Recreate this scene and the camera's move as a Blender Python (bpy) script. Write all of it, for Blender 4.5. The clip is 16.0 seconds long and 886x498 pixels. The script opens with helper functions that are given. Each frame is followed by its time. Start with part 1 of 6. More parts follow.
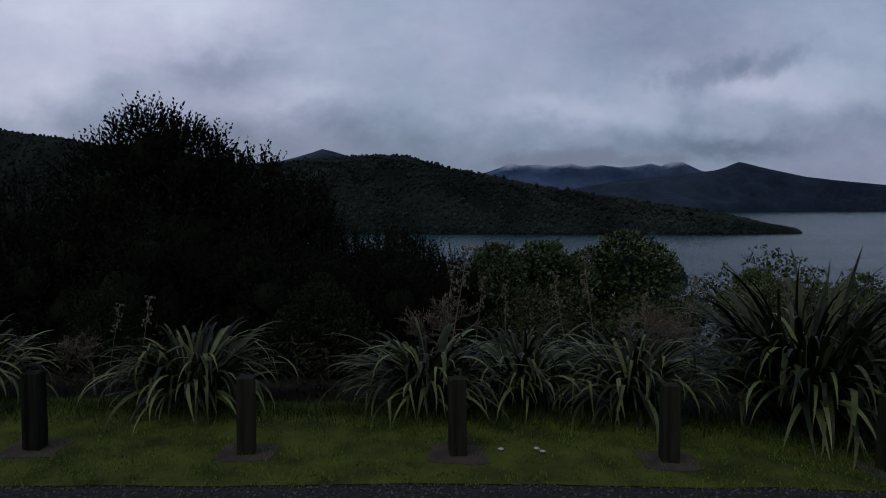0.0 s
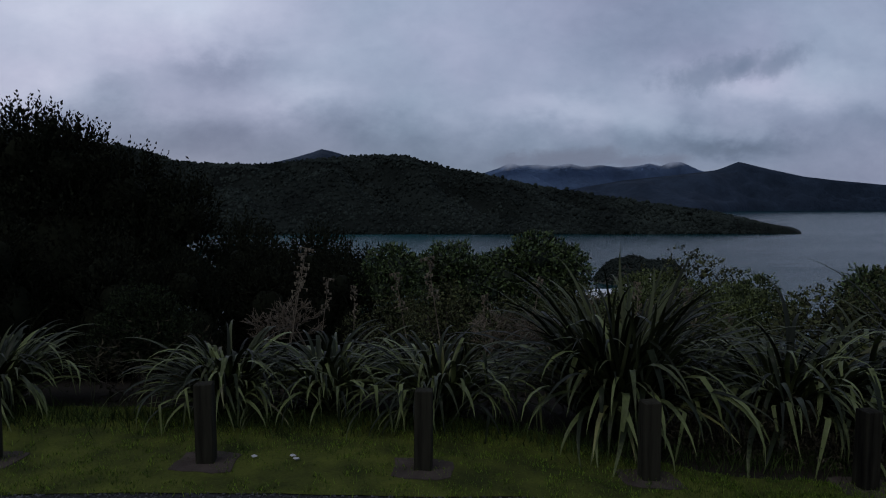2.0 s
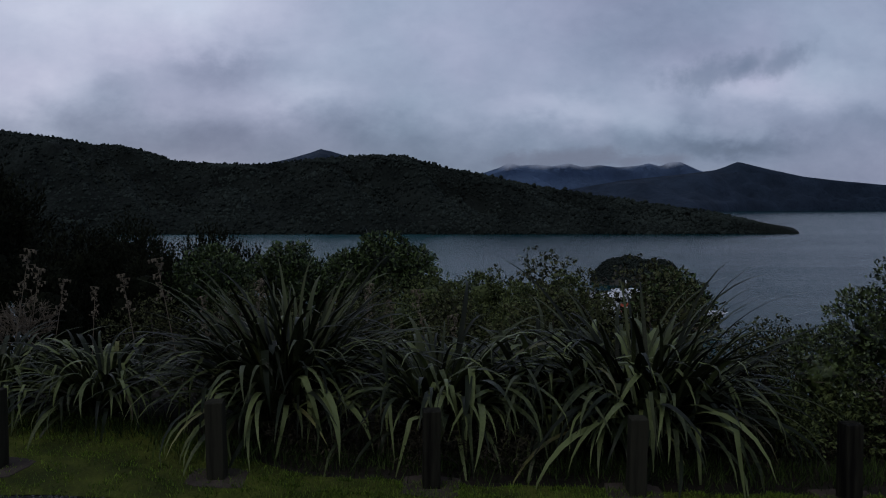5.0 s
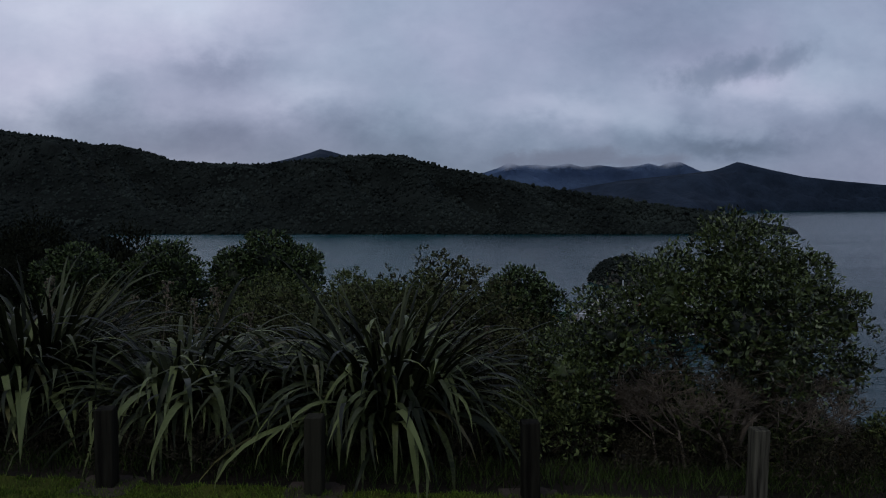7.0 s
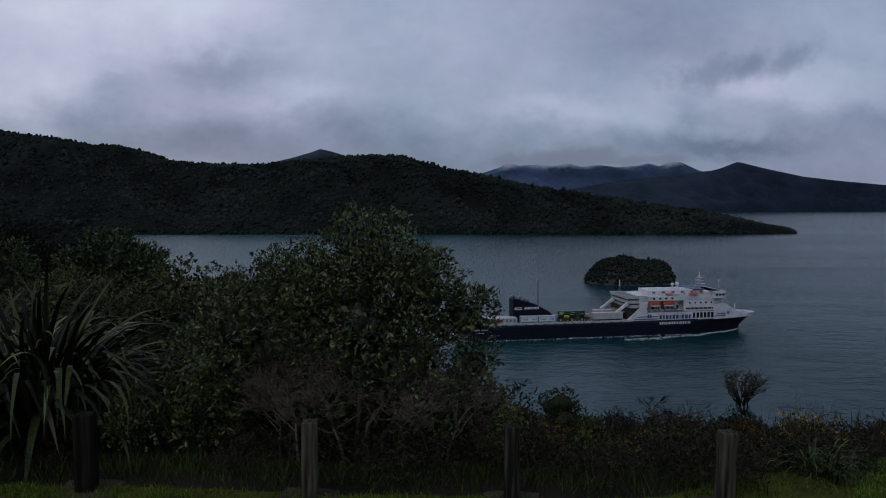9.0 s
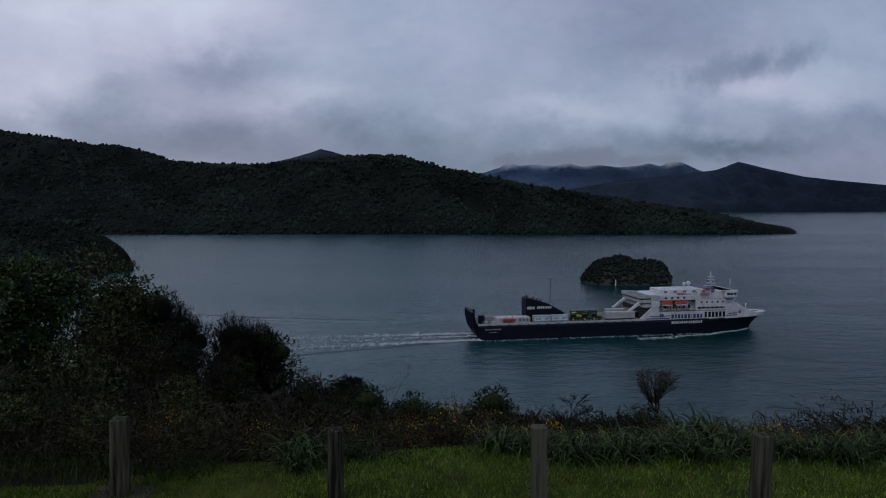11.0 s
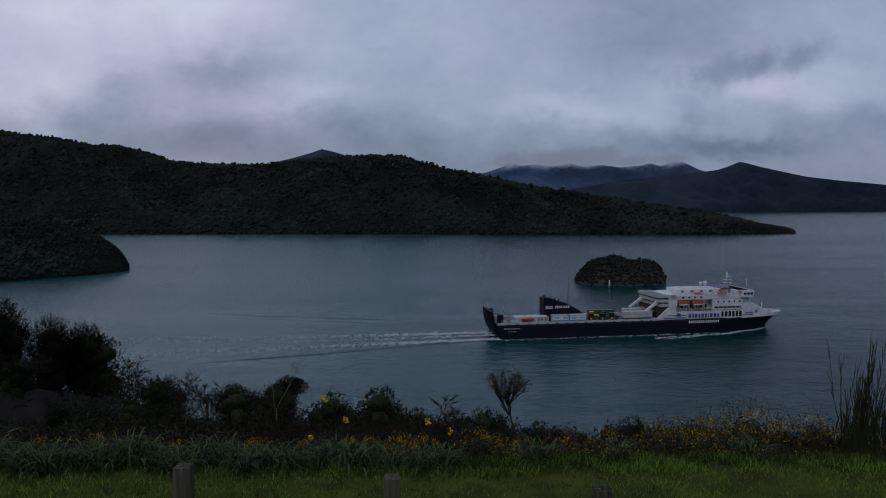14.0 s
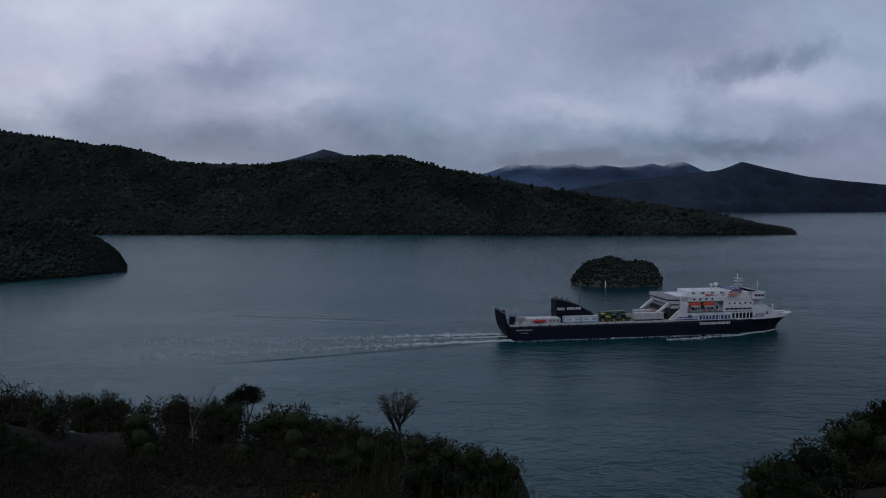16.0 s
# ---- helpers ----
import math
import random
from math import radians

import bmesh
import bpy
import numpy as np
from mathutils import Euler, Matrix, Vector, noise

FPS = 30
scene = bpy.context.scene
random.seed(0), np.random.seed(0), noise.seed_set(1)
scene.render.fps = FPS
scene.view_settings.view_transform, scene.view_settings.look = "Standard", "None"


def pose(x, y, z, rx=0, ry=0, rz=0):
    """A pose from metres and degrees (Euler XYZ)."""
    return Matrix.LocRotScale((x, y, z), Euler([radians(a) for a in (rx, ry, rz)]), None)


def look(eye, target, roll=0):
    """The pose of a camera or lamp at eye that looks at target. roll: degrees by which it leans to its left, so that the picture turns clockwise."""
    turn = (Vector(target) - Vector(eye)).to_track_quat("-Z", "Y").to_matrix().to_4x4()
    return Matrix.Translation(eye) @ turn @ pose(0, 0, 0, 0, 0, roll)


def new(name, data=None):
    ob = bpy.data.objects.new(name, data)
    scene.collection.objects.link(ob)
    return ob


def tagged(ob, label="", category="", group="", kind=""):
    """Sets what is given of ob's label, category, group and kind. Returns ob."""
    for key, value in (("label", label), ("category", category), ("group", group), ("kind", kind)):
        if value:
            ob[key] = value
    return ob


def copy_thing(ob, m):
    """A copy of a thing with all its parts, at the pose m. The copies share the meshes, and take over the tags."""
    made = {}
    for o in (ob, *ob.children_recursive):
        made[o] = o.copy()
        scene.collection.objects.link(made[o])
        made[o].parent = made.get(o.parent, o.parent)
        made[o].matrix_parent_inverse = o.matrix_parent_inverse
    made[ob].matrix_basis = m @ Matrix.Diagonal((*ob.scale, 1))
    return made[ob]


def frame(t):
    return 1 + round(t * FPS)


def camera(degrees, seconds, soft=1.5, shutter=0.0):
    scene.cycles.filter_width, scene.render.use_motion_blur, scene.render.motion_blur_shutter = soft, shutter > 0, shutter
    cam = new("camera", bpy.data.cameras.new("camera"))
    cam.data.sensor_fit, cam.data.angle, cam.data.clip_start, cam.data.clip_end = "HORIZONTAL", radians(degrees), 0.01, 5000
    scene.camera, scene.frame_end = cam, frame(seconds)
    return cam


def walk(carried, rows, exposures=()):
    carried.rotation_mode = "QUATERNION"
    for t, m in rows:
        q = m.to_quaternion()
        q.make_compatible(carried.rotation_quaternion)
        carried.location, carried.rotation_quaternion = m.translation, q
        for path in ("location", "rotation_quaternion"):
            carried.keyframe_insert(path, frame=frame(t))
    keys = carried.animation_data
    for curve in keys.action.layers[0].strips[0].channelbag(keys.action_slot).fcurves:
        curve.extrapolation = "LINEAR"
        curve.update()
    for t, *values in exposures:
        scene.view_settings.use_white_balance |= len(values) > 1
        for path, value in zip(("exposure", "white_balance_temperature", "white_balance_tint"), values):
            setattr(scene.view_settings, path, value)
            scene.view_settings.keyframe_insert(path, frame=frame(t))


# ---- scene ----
cam = camera(65, 16.0, 1.1)

# camera line: sideways along the verge, rising at the end
LINE = [(0, -0.007, -0.057, 58.024), (0.1, 0.066, -0.049, 58.024), (0.5, 0.357, -0.018, 58.020), (1, 0.723, 0.015, 58.020), (1.5, 1.067, 0.040, 58.022), (2, 1.442, 0.050, 58.028),
        (2.5, 1.812, 0.043, 58.031), (3, 2.143, 0.029, 58.034), (3.5, 2.508, 0.012, 58.038), (4, 2.946, -0.007, 58.045), (4.5, 3.441, -0.018, 58.045), (5, 3.946, -0.010, 58.044),
        (5.5, 4.429, 0.011, 58.045), (6, 4.891, 0.031, 58.042), (6.5, 5.352, 0.037, 58.030), (7, 5.820, 0.027, 58.021), (7.5, 6.330, 0.004, 58.020), (8, 6.868, -0.022, 58.013),
        (8.5, 7.599, -0.038, 58.004), (9, 8.425, -0.037, 57.995), (9.5, 9.297, -0.024, 57.969), (10, 10.153, -0.010, 57.945), (10.5, 11.038, 0.001, 57.924), (11, 11.966, 0.001, 57.904),
        (11.5, 12.897, -0.008, 57.885), (12, 13.830, -0.019, 57.871), (12.5, 14.756, -0.024, 57.859), (13, 15.716, -0.026, 57.869), (13.5, 16.749, -0.017, 57.905), (14, 17.868, 0.001, 57.985),
        (14.5, 18.963, 0.011, 58.098), (15, 20.057, 0.013, 58.300), (15.5, 21.171, 0.008, 58.592), (15.9, 22.068, -0.000, 58.822), (16, 22.292, -0.003, 58.873)]
YAW = [(0, 0), (4, -1.2), (7, -1.4), (9, -0.7), (11.5, 1.5), (12.5, 4), (14, 4.9), (16, 9)]


def yaw(t):
    return float(np.interp(t, [a for a, b in YAW], [b for a, b in YAW])) * 0.0466


PATH = [(t, pose(x, y, z, 86.14, 0, yaw(t))) for t, x, y, z in LINE]
walk(cam, PATH)

# ---------------------------------------------------------------- sky and light
SKY_GREY = (0.303, 0.326, 0.412)


def make_world():
    world = bpy.data.worlds.new("overcast_sky")
    scene.world = world
    world.use_nodes = True
    nt = world.node_tree
    N, L = nt.nodes, nt.links
    N.clear()
    out, bg = N.new("ShaderNodeOutputWorld"), N.new("ShaderNodeBackground")
    tc, sep = N.new("ShaderNodeTexCoord"), N.new("ShaderNodeSeparateXYZ")
    L.new(tc.outputs["Generated"], sep.inputs[0])

    def math_(op, a, b=None, clamp=False):
        n = N.new("ShaderNodeMath")
        n.operation, n.use_clamp = op, clamp
        for i, v in enumerate((a, b)):
            if v is None:
                continue
            if isinstance(v, (int, float)):
                n.inputs[i].default_value = v
            else:
                L.new(v, n.inputs[i])
        return n.outputs[0]

    fwd = math_("MAXIMUM", sep.outputs[1], 0.15)
    az = math_("DIVIDE", sep.outputs[0], fwd)
    el = math_("DIVIDE", sep.outputs[2], fwd)
    comb = N.new("ShaderNodeCombineXYZ")
    L.new(az, comb.inputs[0]); L.new(math_("MULTIPLY", el, 1.5), comb.inputs[1])

    def noise_(scale, detail, rough, vec=None, distortion=0.0):
        n = N.new("ShaderNodeTexNoise")
        n.inputs["Scale"].default_value, n.inputs["Detail"].default_value = scale, detail
        n.inputs["Roughness"].default_value, n.inputs["Distortion"].default_value = rough, distortion
        L.new(vec or comb.outputs[0], n.inputs["Vector"])
        return n.outputs[0]

    warp = noise_(4.5, 5, 0.6)
    warp2 = noise_(8.0, 5, 0.6, None, 0.1)
    waz = math_("ADD", az, math_("MULTIPLY", math_("SUBTRACT", warp, 0.5), 0.16))
    wel = math_("ADD", el, math_("MULTIPLY", math_("SUBTRACT", warp2, 0.5), 0.10))

    # billows of the cloud base: azimuth, elevation (tangents), half sizes, gain
    total = 0.0
    for a, e, sa, se, g in CLOUDS:
        dx = math_("DIVIDE", math_("SUBTRACT", waz, a), sa)
        dy = math_("DIVIDE", math_("SUBTRACT", wel, e), se)
        r2 = math_("ADD", math_("MULTIPLY", dx, dx), math_("MULTIPLY", dy, dy))
        b = math_("MULTIPLY", math_("EXPONENT", math_("MULTIPLY", r2, -1.0)), g)
        total = b if isinstance(total, float) else math_("ADD", total, b)
    fine = math_("MULTIPLY", math_("SUBTRACT", noise_(4.0, 7, 0.55, None, 0.2), 0.5), 0.55)
    fine2 = math_("MULTIPLY", math_("SUBTRACT", noise_(11.0, 7, 0.62, None, 0.15), 0.5), 0.26)
    wisps = math_("MULTIPLY", math_("SUBTRACT", noise_(26.0, 6, 0.6, None, 0.3), 0.5), 0.16)
    lum = math_("ADD", math_("ADD", math_("ADD", math_("ADD", total, fine), fine2), wisps), 1.0)
    lum = math_("MAXIMUM", lum, 0.25)

    sky = N.new("ShaderNodeTexSky")
    sky.sky_type, sky.sun_disc = "NISHITA", False
    sky.sun_elevation, sky.sun_rotation = radians(38), radians(-30)
    skyc = N.new("ShaderNodeMix")
    skyc.data_type = "RGBA"
    skyc.inputs[0].default_value = 0.93
    sc = N.new("ShaderNodeMix")
    sc.data_type, sc.blend_type = "RGBA", "MULTIPLY"
    sc.inputs[0].default_value = 1.0
    L.new(sky.outputs[0], sc.inputs[6])
    sc.inputs[7].default_value = (0.1, 0.1, 0.1, 1)
    L.new(sc.outputs[2], skyc.inputs[6])
    tint = N.new("ShaderNodeValToRGB")
    tint.color_ramp.elements[0].position, tint.color_ramp.elements[0].color = 0.3, (0.78, 0.93, 1.12, 1)
    tint.color_ramp.elements[1].position, tint.color_ramp.elements[1].color = 0.8, (1.0, 1.0, 1.0, 1)
    L.new(math_("MULTIPLY", lum, 0.5), tint.inputs[0])
    base = N.new("ShaderNodeMix")
    base.data_type, base.blend_type = "RGBA", "MULTIPLY"
    base.inputs[0].default_value = 1.0
    base.inputs[6].default_value = (*SKY_GREY, 1)
    # patches of mauve and of blue in the cloud base
    hue = N.new("ShaderNodeValToRGB")
    hue.color_ramp.elements[0].position, hue.color_ramp.elements[0].color = 0.36, (0.95, 1.005, 1.0, 1)
    hue.color_ramp.elements[1].position, hue.color_ramp.elements[1].color = 0.64, (1.06, 0.985, 1.015, 1)
    L.new(noise_(2.6, 3, 0.5), hue.inputs[0])
    both = N.new("ShaderNodeMix")
    both.data_type, both.blend_type = "RGBA", "MULTIPLY"
    both.inputs[0].default_value = 1.0
    L.new(tint.outputs[0], both.inputs[6])
    L.new(hue.outputs[0], both.inputs[7])
    L.new(both.outputs[2], base.inputs[7])
    L.new(base.outputs[2], skyc.inputs[7])
    L.new(skyc.outputs[2], bg.inputs[0])
    L.new(lum, bg.inputs[1])
    L.new(bg.outputs[0], out.inputs[0])


CLOUDS = [(-0.45, 0.30, 0.30, 0.14, 0.5), (-0.33, 0.185, 0.075, 0.024, -0.36), (-0.47, 0.165, 0.05, 0.016, -0.16), (-0.61, 0.16, 0.09, 0.05, 0.34),
          (-0.33, 0.275, 0.09, 0.04, 0.25), (-0.46, 0.115, 0.22, 0.05, -0.20), (-0.19, 0.155, 0.06, 0.02, 0.26), (0.05, 0.25, 0.18, 0.12, 0.12), (-0.25, 0.09, 0.35, 0.035, -0.29),
          (0.18, 0.128, 0.11, 0.022, 0.26), (0.38, 0.088, 0.15, 0.018, -0.12), (0.15, 0.112, 0.06, 0.026, 0.06), (0.45, 0.165, 0.16, 0.03, 0.42), (0.40, 0.078, 0.12, 0.014, -0.26),
          (0.10, 0.045, 0.75, 0.035, -0.26), (0.60, 0.24, 0.20, 0.06, 0.12), (0.33, 0.25, 0.15, 0.06, -0.12), (0.62, 0.11, 0.10, 0.02, -0.15)]
make_world()
sun_data = bpy.data.lights.new("sun", "SUN")
sun_data.energy, sun_data.angle, sun_data.color = 0.5, radians(25), (1.0, 0.97, 0.93)
sun = new("sun", sun_data)
sun.matrix_world = look((0, 0, 100), (0.5, 0.85, 98.8))


# ---------------------------------------------------------------- materials
def material(name, color, rough=0.8, metal=0.0, vary=0.3, scale=4.0, bump=0.2, bump_scale=30.0, second=None, spec=0.5, random_obj=0.0, island=0.0, coords="Object", stretch=(1, 1, 1)):
    m = bpy.data.materials.new(name)
    m.use_nodes = True
    nt = m.node_tree
    N, L = nt.nodes, nt.links
    p = N["Principled BSDF"]
    p.inputs["Roughness"].default_value, p.inputs["Metallic"].default_value = rough, metal
    p.inputs["Specular IOR Level"].default_value = spec
    tc = N.new("ShaderNodeTexCoord")
    n1 = N.new("ShaderNodeTexNoise")
    n1.inputs["Scale"].default_value, n1.inputs["Detail"].default_value = scale, 6
    mapping = N.new("ShaderNodeMapping")
    mapping.inputs["Scale"].default_value = stretch
    L.new(tc.outputs[coords], mapping.inputs[0])
    L.new(mapping.outputs[0], n1.inputs["Vector"])
    n2 = N.new("ShaderNodeTexNoise")
    n2.inputs["Scale"].default_value, n2.inputs["Detail"].default_value = bump_scale, 4
    L.new(mapping.outputs[0], n2.inputs["Vector"])
    ramp = N.new("ShaderNodeValToRGB")
    second = second or tuple(c * (1 - vary) for c in color)
    first = tuple(min(1, c * (1 + vary * 0.6)) for c in color)
    ramp.color_ramp.elements[0].position, ramp.color_ramp.elements[0].color = 0.3, (*second, 1)
    ramp.color_ramp.elements[1].position, ramp.color_ramp.elements[1].color = 0.7, (*first, 1)
    mixv = N.new("ShaderNodeMath")
    mixv.operation = "MULTIPLY_ADD"
    L.new(n2.outputs[0], mixv.inputs[0])
    mixv.inputs[1].default_value = 0.35
    off = N.new("ShaderNodeMath")
    off.operation = "SUBTRACT"
    L.new(n1.outputs[0], off.inputs[0])
    off.inputs[1].default_value = 0.175
    L.new(off.outputs[0], mixv.inputs[2])
    fac = mixv.outputs[0]
    for amount, socket in ((random_obj, "obj"), (island, "isl")):
        if amount:
            src = N.new("ShaderNodeObjectInfo").outputs["Random"] if socket == "obj" else N.new("ShaderNodeNewGeometry").outputs["Random Per Island"]
            a = N.new("ShaderNodeMath")
            a.operation = "MULTIPLY_ADD"
            L.new(src, a.inputs[0])
            a.inputs[1].default_value = amount
            s = N.new("ShaderNodeMath")
            s.operation = "SUBTRACT"
            L.new(fac, s.inputs[0])
            s.inputs[1].default_value = amount / 2
            L.new(s.outputs[0], a.inputs[2])
            fac = a.outputs[0]
    L.new(fac, ramp.inputs[0])
    L.new(ramp.outputs[0], p.inputs["Base Color"])
    if bump:
        b = N.new("ShaderNodeBump")
        b.inputs["Strength"].default_value = bump
        b.inputs["Distance"].default_value = 0.6 / bump_scale
        L.new(n2.outputs[0], b.inputs["Height"])
        L.new(b.outputs[0], p.inputs["Normal"])
    return m


M = {}
M["bush"] = material("bush_canopy", (0.0225, 0.0282, 0.0235), 0.95, vary=0.6, scale=0.012, bump=0.8, bump_scale=0.25, spec=0.02, island=0.22, second=(0.0095, 0.0120, 0.0105))
# darker copy of the canopy colour: shade between crowns put into the ground
M["bush_shade"] = material("bush_canopy_shade", (0.0125, 0.0155, 0.0130), 0.95, vary=0.6, scale=0.009, bump=0.8, bump_scale=0.12, spec=0.03)
# aerial haze is mixed into these two base colours: bluer and paler with distance
M["hazed_bush"] = material("hazed_bush", (0.0215, 0.0325, 0.050), 0.95, vary=0.35, scale=0.006, bump=0.6, bump_scale=0.03, spec=0.08)
M["mountain"] = material("hazed_mountain", (0.074, 0.112, 0.185), 0.95, vary=0.25, scale=0.003, bump=0.5, bump_scale=0.01, spec=0.08)
M["soil"] = material("soil", (0.017, 0.014, 0.010), 0.95, vary=0.4, scale=0.8, bump=0.5, bump_scale=20, spec=0.1)
M["rock"] = material("shore_rock", (0.050, 0.046, 0.037), 0.9, vary=0.4, scale=0.2, bump=0.6, bump_scale=1.0)


def water_material():
    m = bpy.data.materials.new("harbour_water")
    m.use_nodes = True
    nt = m.node_tree
    N, L = nt.nodes, nt.links
    p = N["Principled BSDF"]
    p.inputs["Roughness"].default_value = 0.13
    p.inputs["IOR"].default_value = 1.33
    tc = N.new("ShaderNodeTexCoord")
    mp = N.new("ShaderNodeMapping")
    mp.inputs["Scale"].default_value = (0.7, 1.0, 1.0)
    L.new(tc.outputs["Object"], mp.inputs[0])
    last = None
    lane = N.new("ShaderNodeTexNoise")
    lane.inputs["Scale"].default_value, lane.inputs["Detail"].default_value = 0.004, 5
    mp2 = N.new("ShaderNodeMapping")
    mp2.inputs["Scale"].default_value, mp2.inputs["Rotation"].default_value = (0.35, 1.6, 1.0), (0, 0, radians(8))
    L.new(tc.outputs["Object"], mp2.inputs[0])
    L.new(mp2.outputs[0], lane.inputs["Vector"])
    lr = N.new("ShaderNodeMapRange")
    lr.inputs["From Min"].default_value, lr.inputs["From Max"].default_value = 0.35, 0.65
    lr.inputs["To Min"].default_value, lr.inputs["To Max"].default_value = 0.5, 1.0
    L.new(lane.outputs[0], lr.inputs["Value"])
    # ripple strength eases slightly along +x
    sx = N.new("ShaderNodeSeparateXYZ")
    L.new(tc.outputs["Object"], sx.inputs[0])
    wind = N.new("ShaderNodeMapRange")
    wind.interpolation_type = "SMOOTHSTEP"
    wind.inputs["From Min"].default_value, wind.inputs["From Max"].default_value = -100, 260
    wind.inputs["To Min"].default_value, wind.inputs["To Max"].default_value = 1.6, 1.3
    L.new(sx.outputs[0], wind.inputs["Value"])
    gust = N.new("ShaderNodeMath")
    gust.operation = "MULTIPLY"
    L.new(lr.outputs["Result"], gust.inputs[0])
    L.new(wind.outputs["Result"], gust.inputs[1])
    patch = N.new("ShaderNodeTexNoise")
    patch.inputs["Scale"].default_value, patch.inputs["Detail"].default_value = 0.03, 5
    L.new(mp2.outputs[0], patch.inputs["Vector"])
    pr = N.new("ShaderNodeMapRange")
    pr.inputs["From Min"].default_value, pr.inputs["From Max"].default_value = 0.35, 0.65
    pr.inputs["To Min"].default_value, pr.inputs["To Max"].default_value = 0.7, 1.22
    L.new(patch.outputs[0], pr.inputs["Value"])
    flaw = N.new("ShaderNodeMath")
    flaw.operation = "MULTIPLY"
    L.new(gust.outputs[0], flaw.inputs[0])
    L.new(pr.outputs["Result"], flaw.inputs[1])
    for scale, dist, strength in ((0.02, 4.0, 0.25), (0.13, 1.6, 0.7), (0.5, 0.6, 0.75)):
        n = N.new("ShaderNodeTexNoise")
        n.inputs["Scale"].default_value, n.inputs["Detail"].default_value = scale, 4
        L.new(mp.outputs[0], n.inputs["Vector"])
        b = N.new("ShaderNodeBump")
        b.inputs["Distance"].default_value = dist
        k = N.new("ShaderNodeMath")
        k.operation = "MULTIPLY"
        k.inputs[1].default_value = strength
        L.new(flaw.outputs[0], k.inputs[0])
        L.new(k.outputs[0], b.inputs["Strength"])
        L.new(n.outputs[0], b.inputs["Height"])
        if last:
            L.new(last, b.inputs["Normal"])
        last = b.outputs[0]
    L.new(last, p.inputs["Normal"])
    # base colour goes darker along +x; depth only remaps x
    depth = N.new("ShaderNodeMapRange")
    depth.inputs["From Min"].default_value, depth.inputs["From Max"].default_value = -60, 150
    L.new(sx.outputs[0], depth.inputs["Value"])
    tone_by_x = N.new("ShaderNodeMix")
    tone_by_x.data_type = "RGBA"
    tone_by_x.inputs[6].default_value, tone_by_x.inputs[7].default_value = (0.003, 0.048, 0.054, 1), (0.0, 0.025, 0.029, 1)
    L.new(depth.outputs["Result"], tone_by_x.inputs[0])
    L.new(tone_by_x.outputs[2], p.inputs["Base Color"])
    fetch = N.new("ShaderNodeMapRange")
    fetch.inputs["From Min"].default_value, fetch.inputs["From Max"].default_value = -150, 330
    fetch.inputs["To Min"].default_value, fetch.inputs["To Max"].default_value = 0.265, 0.17
    L.new(sx.outputs[0], fetch.inputs["Value"])
    L.new(fetch.outputs["Result"], p.inputs["Roughness"])
    # specular level cut along +x by hand to dim the sky's reflection there
    sheen = N.new("ShaderNodeMapRange")
    sheen.interpolation_type = depth.interpolation_type = "SMOOTHSTEP"
    sheen.inputs["From Min"].default_value, sheen.inputs["From Max"].default_value = -70, 150
    sheen.inputs["To Min"].default_value, sheen.inputs["To Max"].default_value = 0.90, 0.12
    L.new(sx.outputs[0], sheen.inputs["Value"])
    L.new(sheen.outputs["Result"], p.inputs["Specular IOR Level"])
    p.inputs["Specular Tint"].default_value = (0.80, 1.0, 1.02, 1)
    return m


M["water"] = water_material()


# ---------------------------------------------------------------- mesh helpers
def mesh_object(name, verts, faces, mat, parent=None, smooth=False, label=""):
    me = bpy.data.meshes.new(name)
    me.from_pydata([tuple(v) for v in verts], [], [tuple(f) for f in faces])
    if mat:
        me.materials.append(mat)
    if smooth:
        me.polygons.foreach_set("use_smooth", [True] * len(me.polygons))
    me.update()
    ob = new(name, me)
    ob.parent = parent
    if label:
        tagged(ob, label)
    return ob


def grid_object(name, fn, us, vs, mat, smooth=True):
    verts = [fn(u, v) for v in vs for u in us]
    n = len(us)
    faces = [(j * n + i, j * n + i + 1, (j + 1) * n + i + 1, (j + 1) * n + i) for j in range(len(vs) - 1) for i in range(n - 1)]
    return mesh_object(name, verts, faces, mat, smooth=smooth)


def fbm(x, y, z=0.0, octaves=4):
    return noise.fractal(Vector((x, y, z)), 1.0, 2.0, octaves)


# ---------------------------------------------------------------- water, ground, hills
def step(x, at, soft):
    return 1 / (1 + math.exp(-max(-60, min(60, (x - at) / soft))))


def edge_y(x):
    """Where the grass verge ends and the bank begins."""
    return 4.72 - 0.40 * step(x, 2.3, 0.35) + 0.56 * step(x, 11.4, 0.35) + 0.085 * min(max(x - 14, 0), 12)


BENCH = ((-6, -2.4, -1.2, 0, 1.3, 3.9, 5, 10, 11.5, 18, 20), (0, 0.035, 0.045, 0.065, 0.06, 0.018, 0, 0, -0.05, -0.05, -0.03))


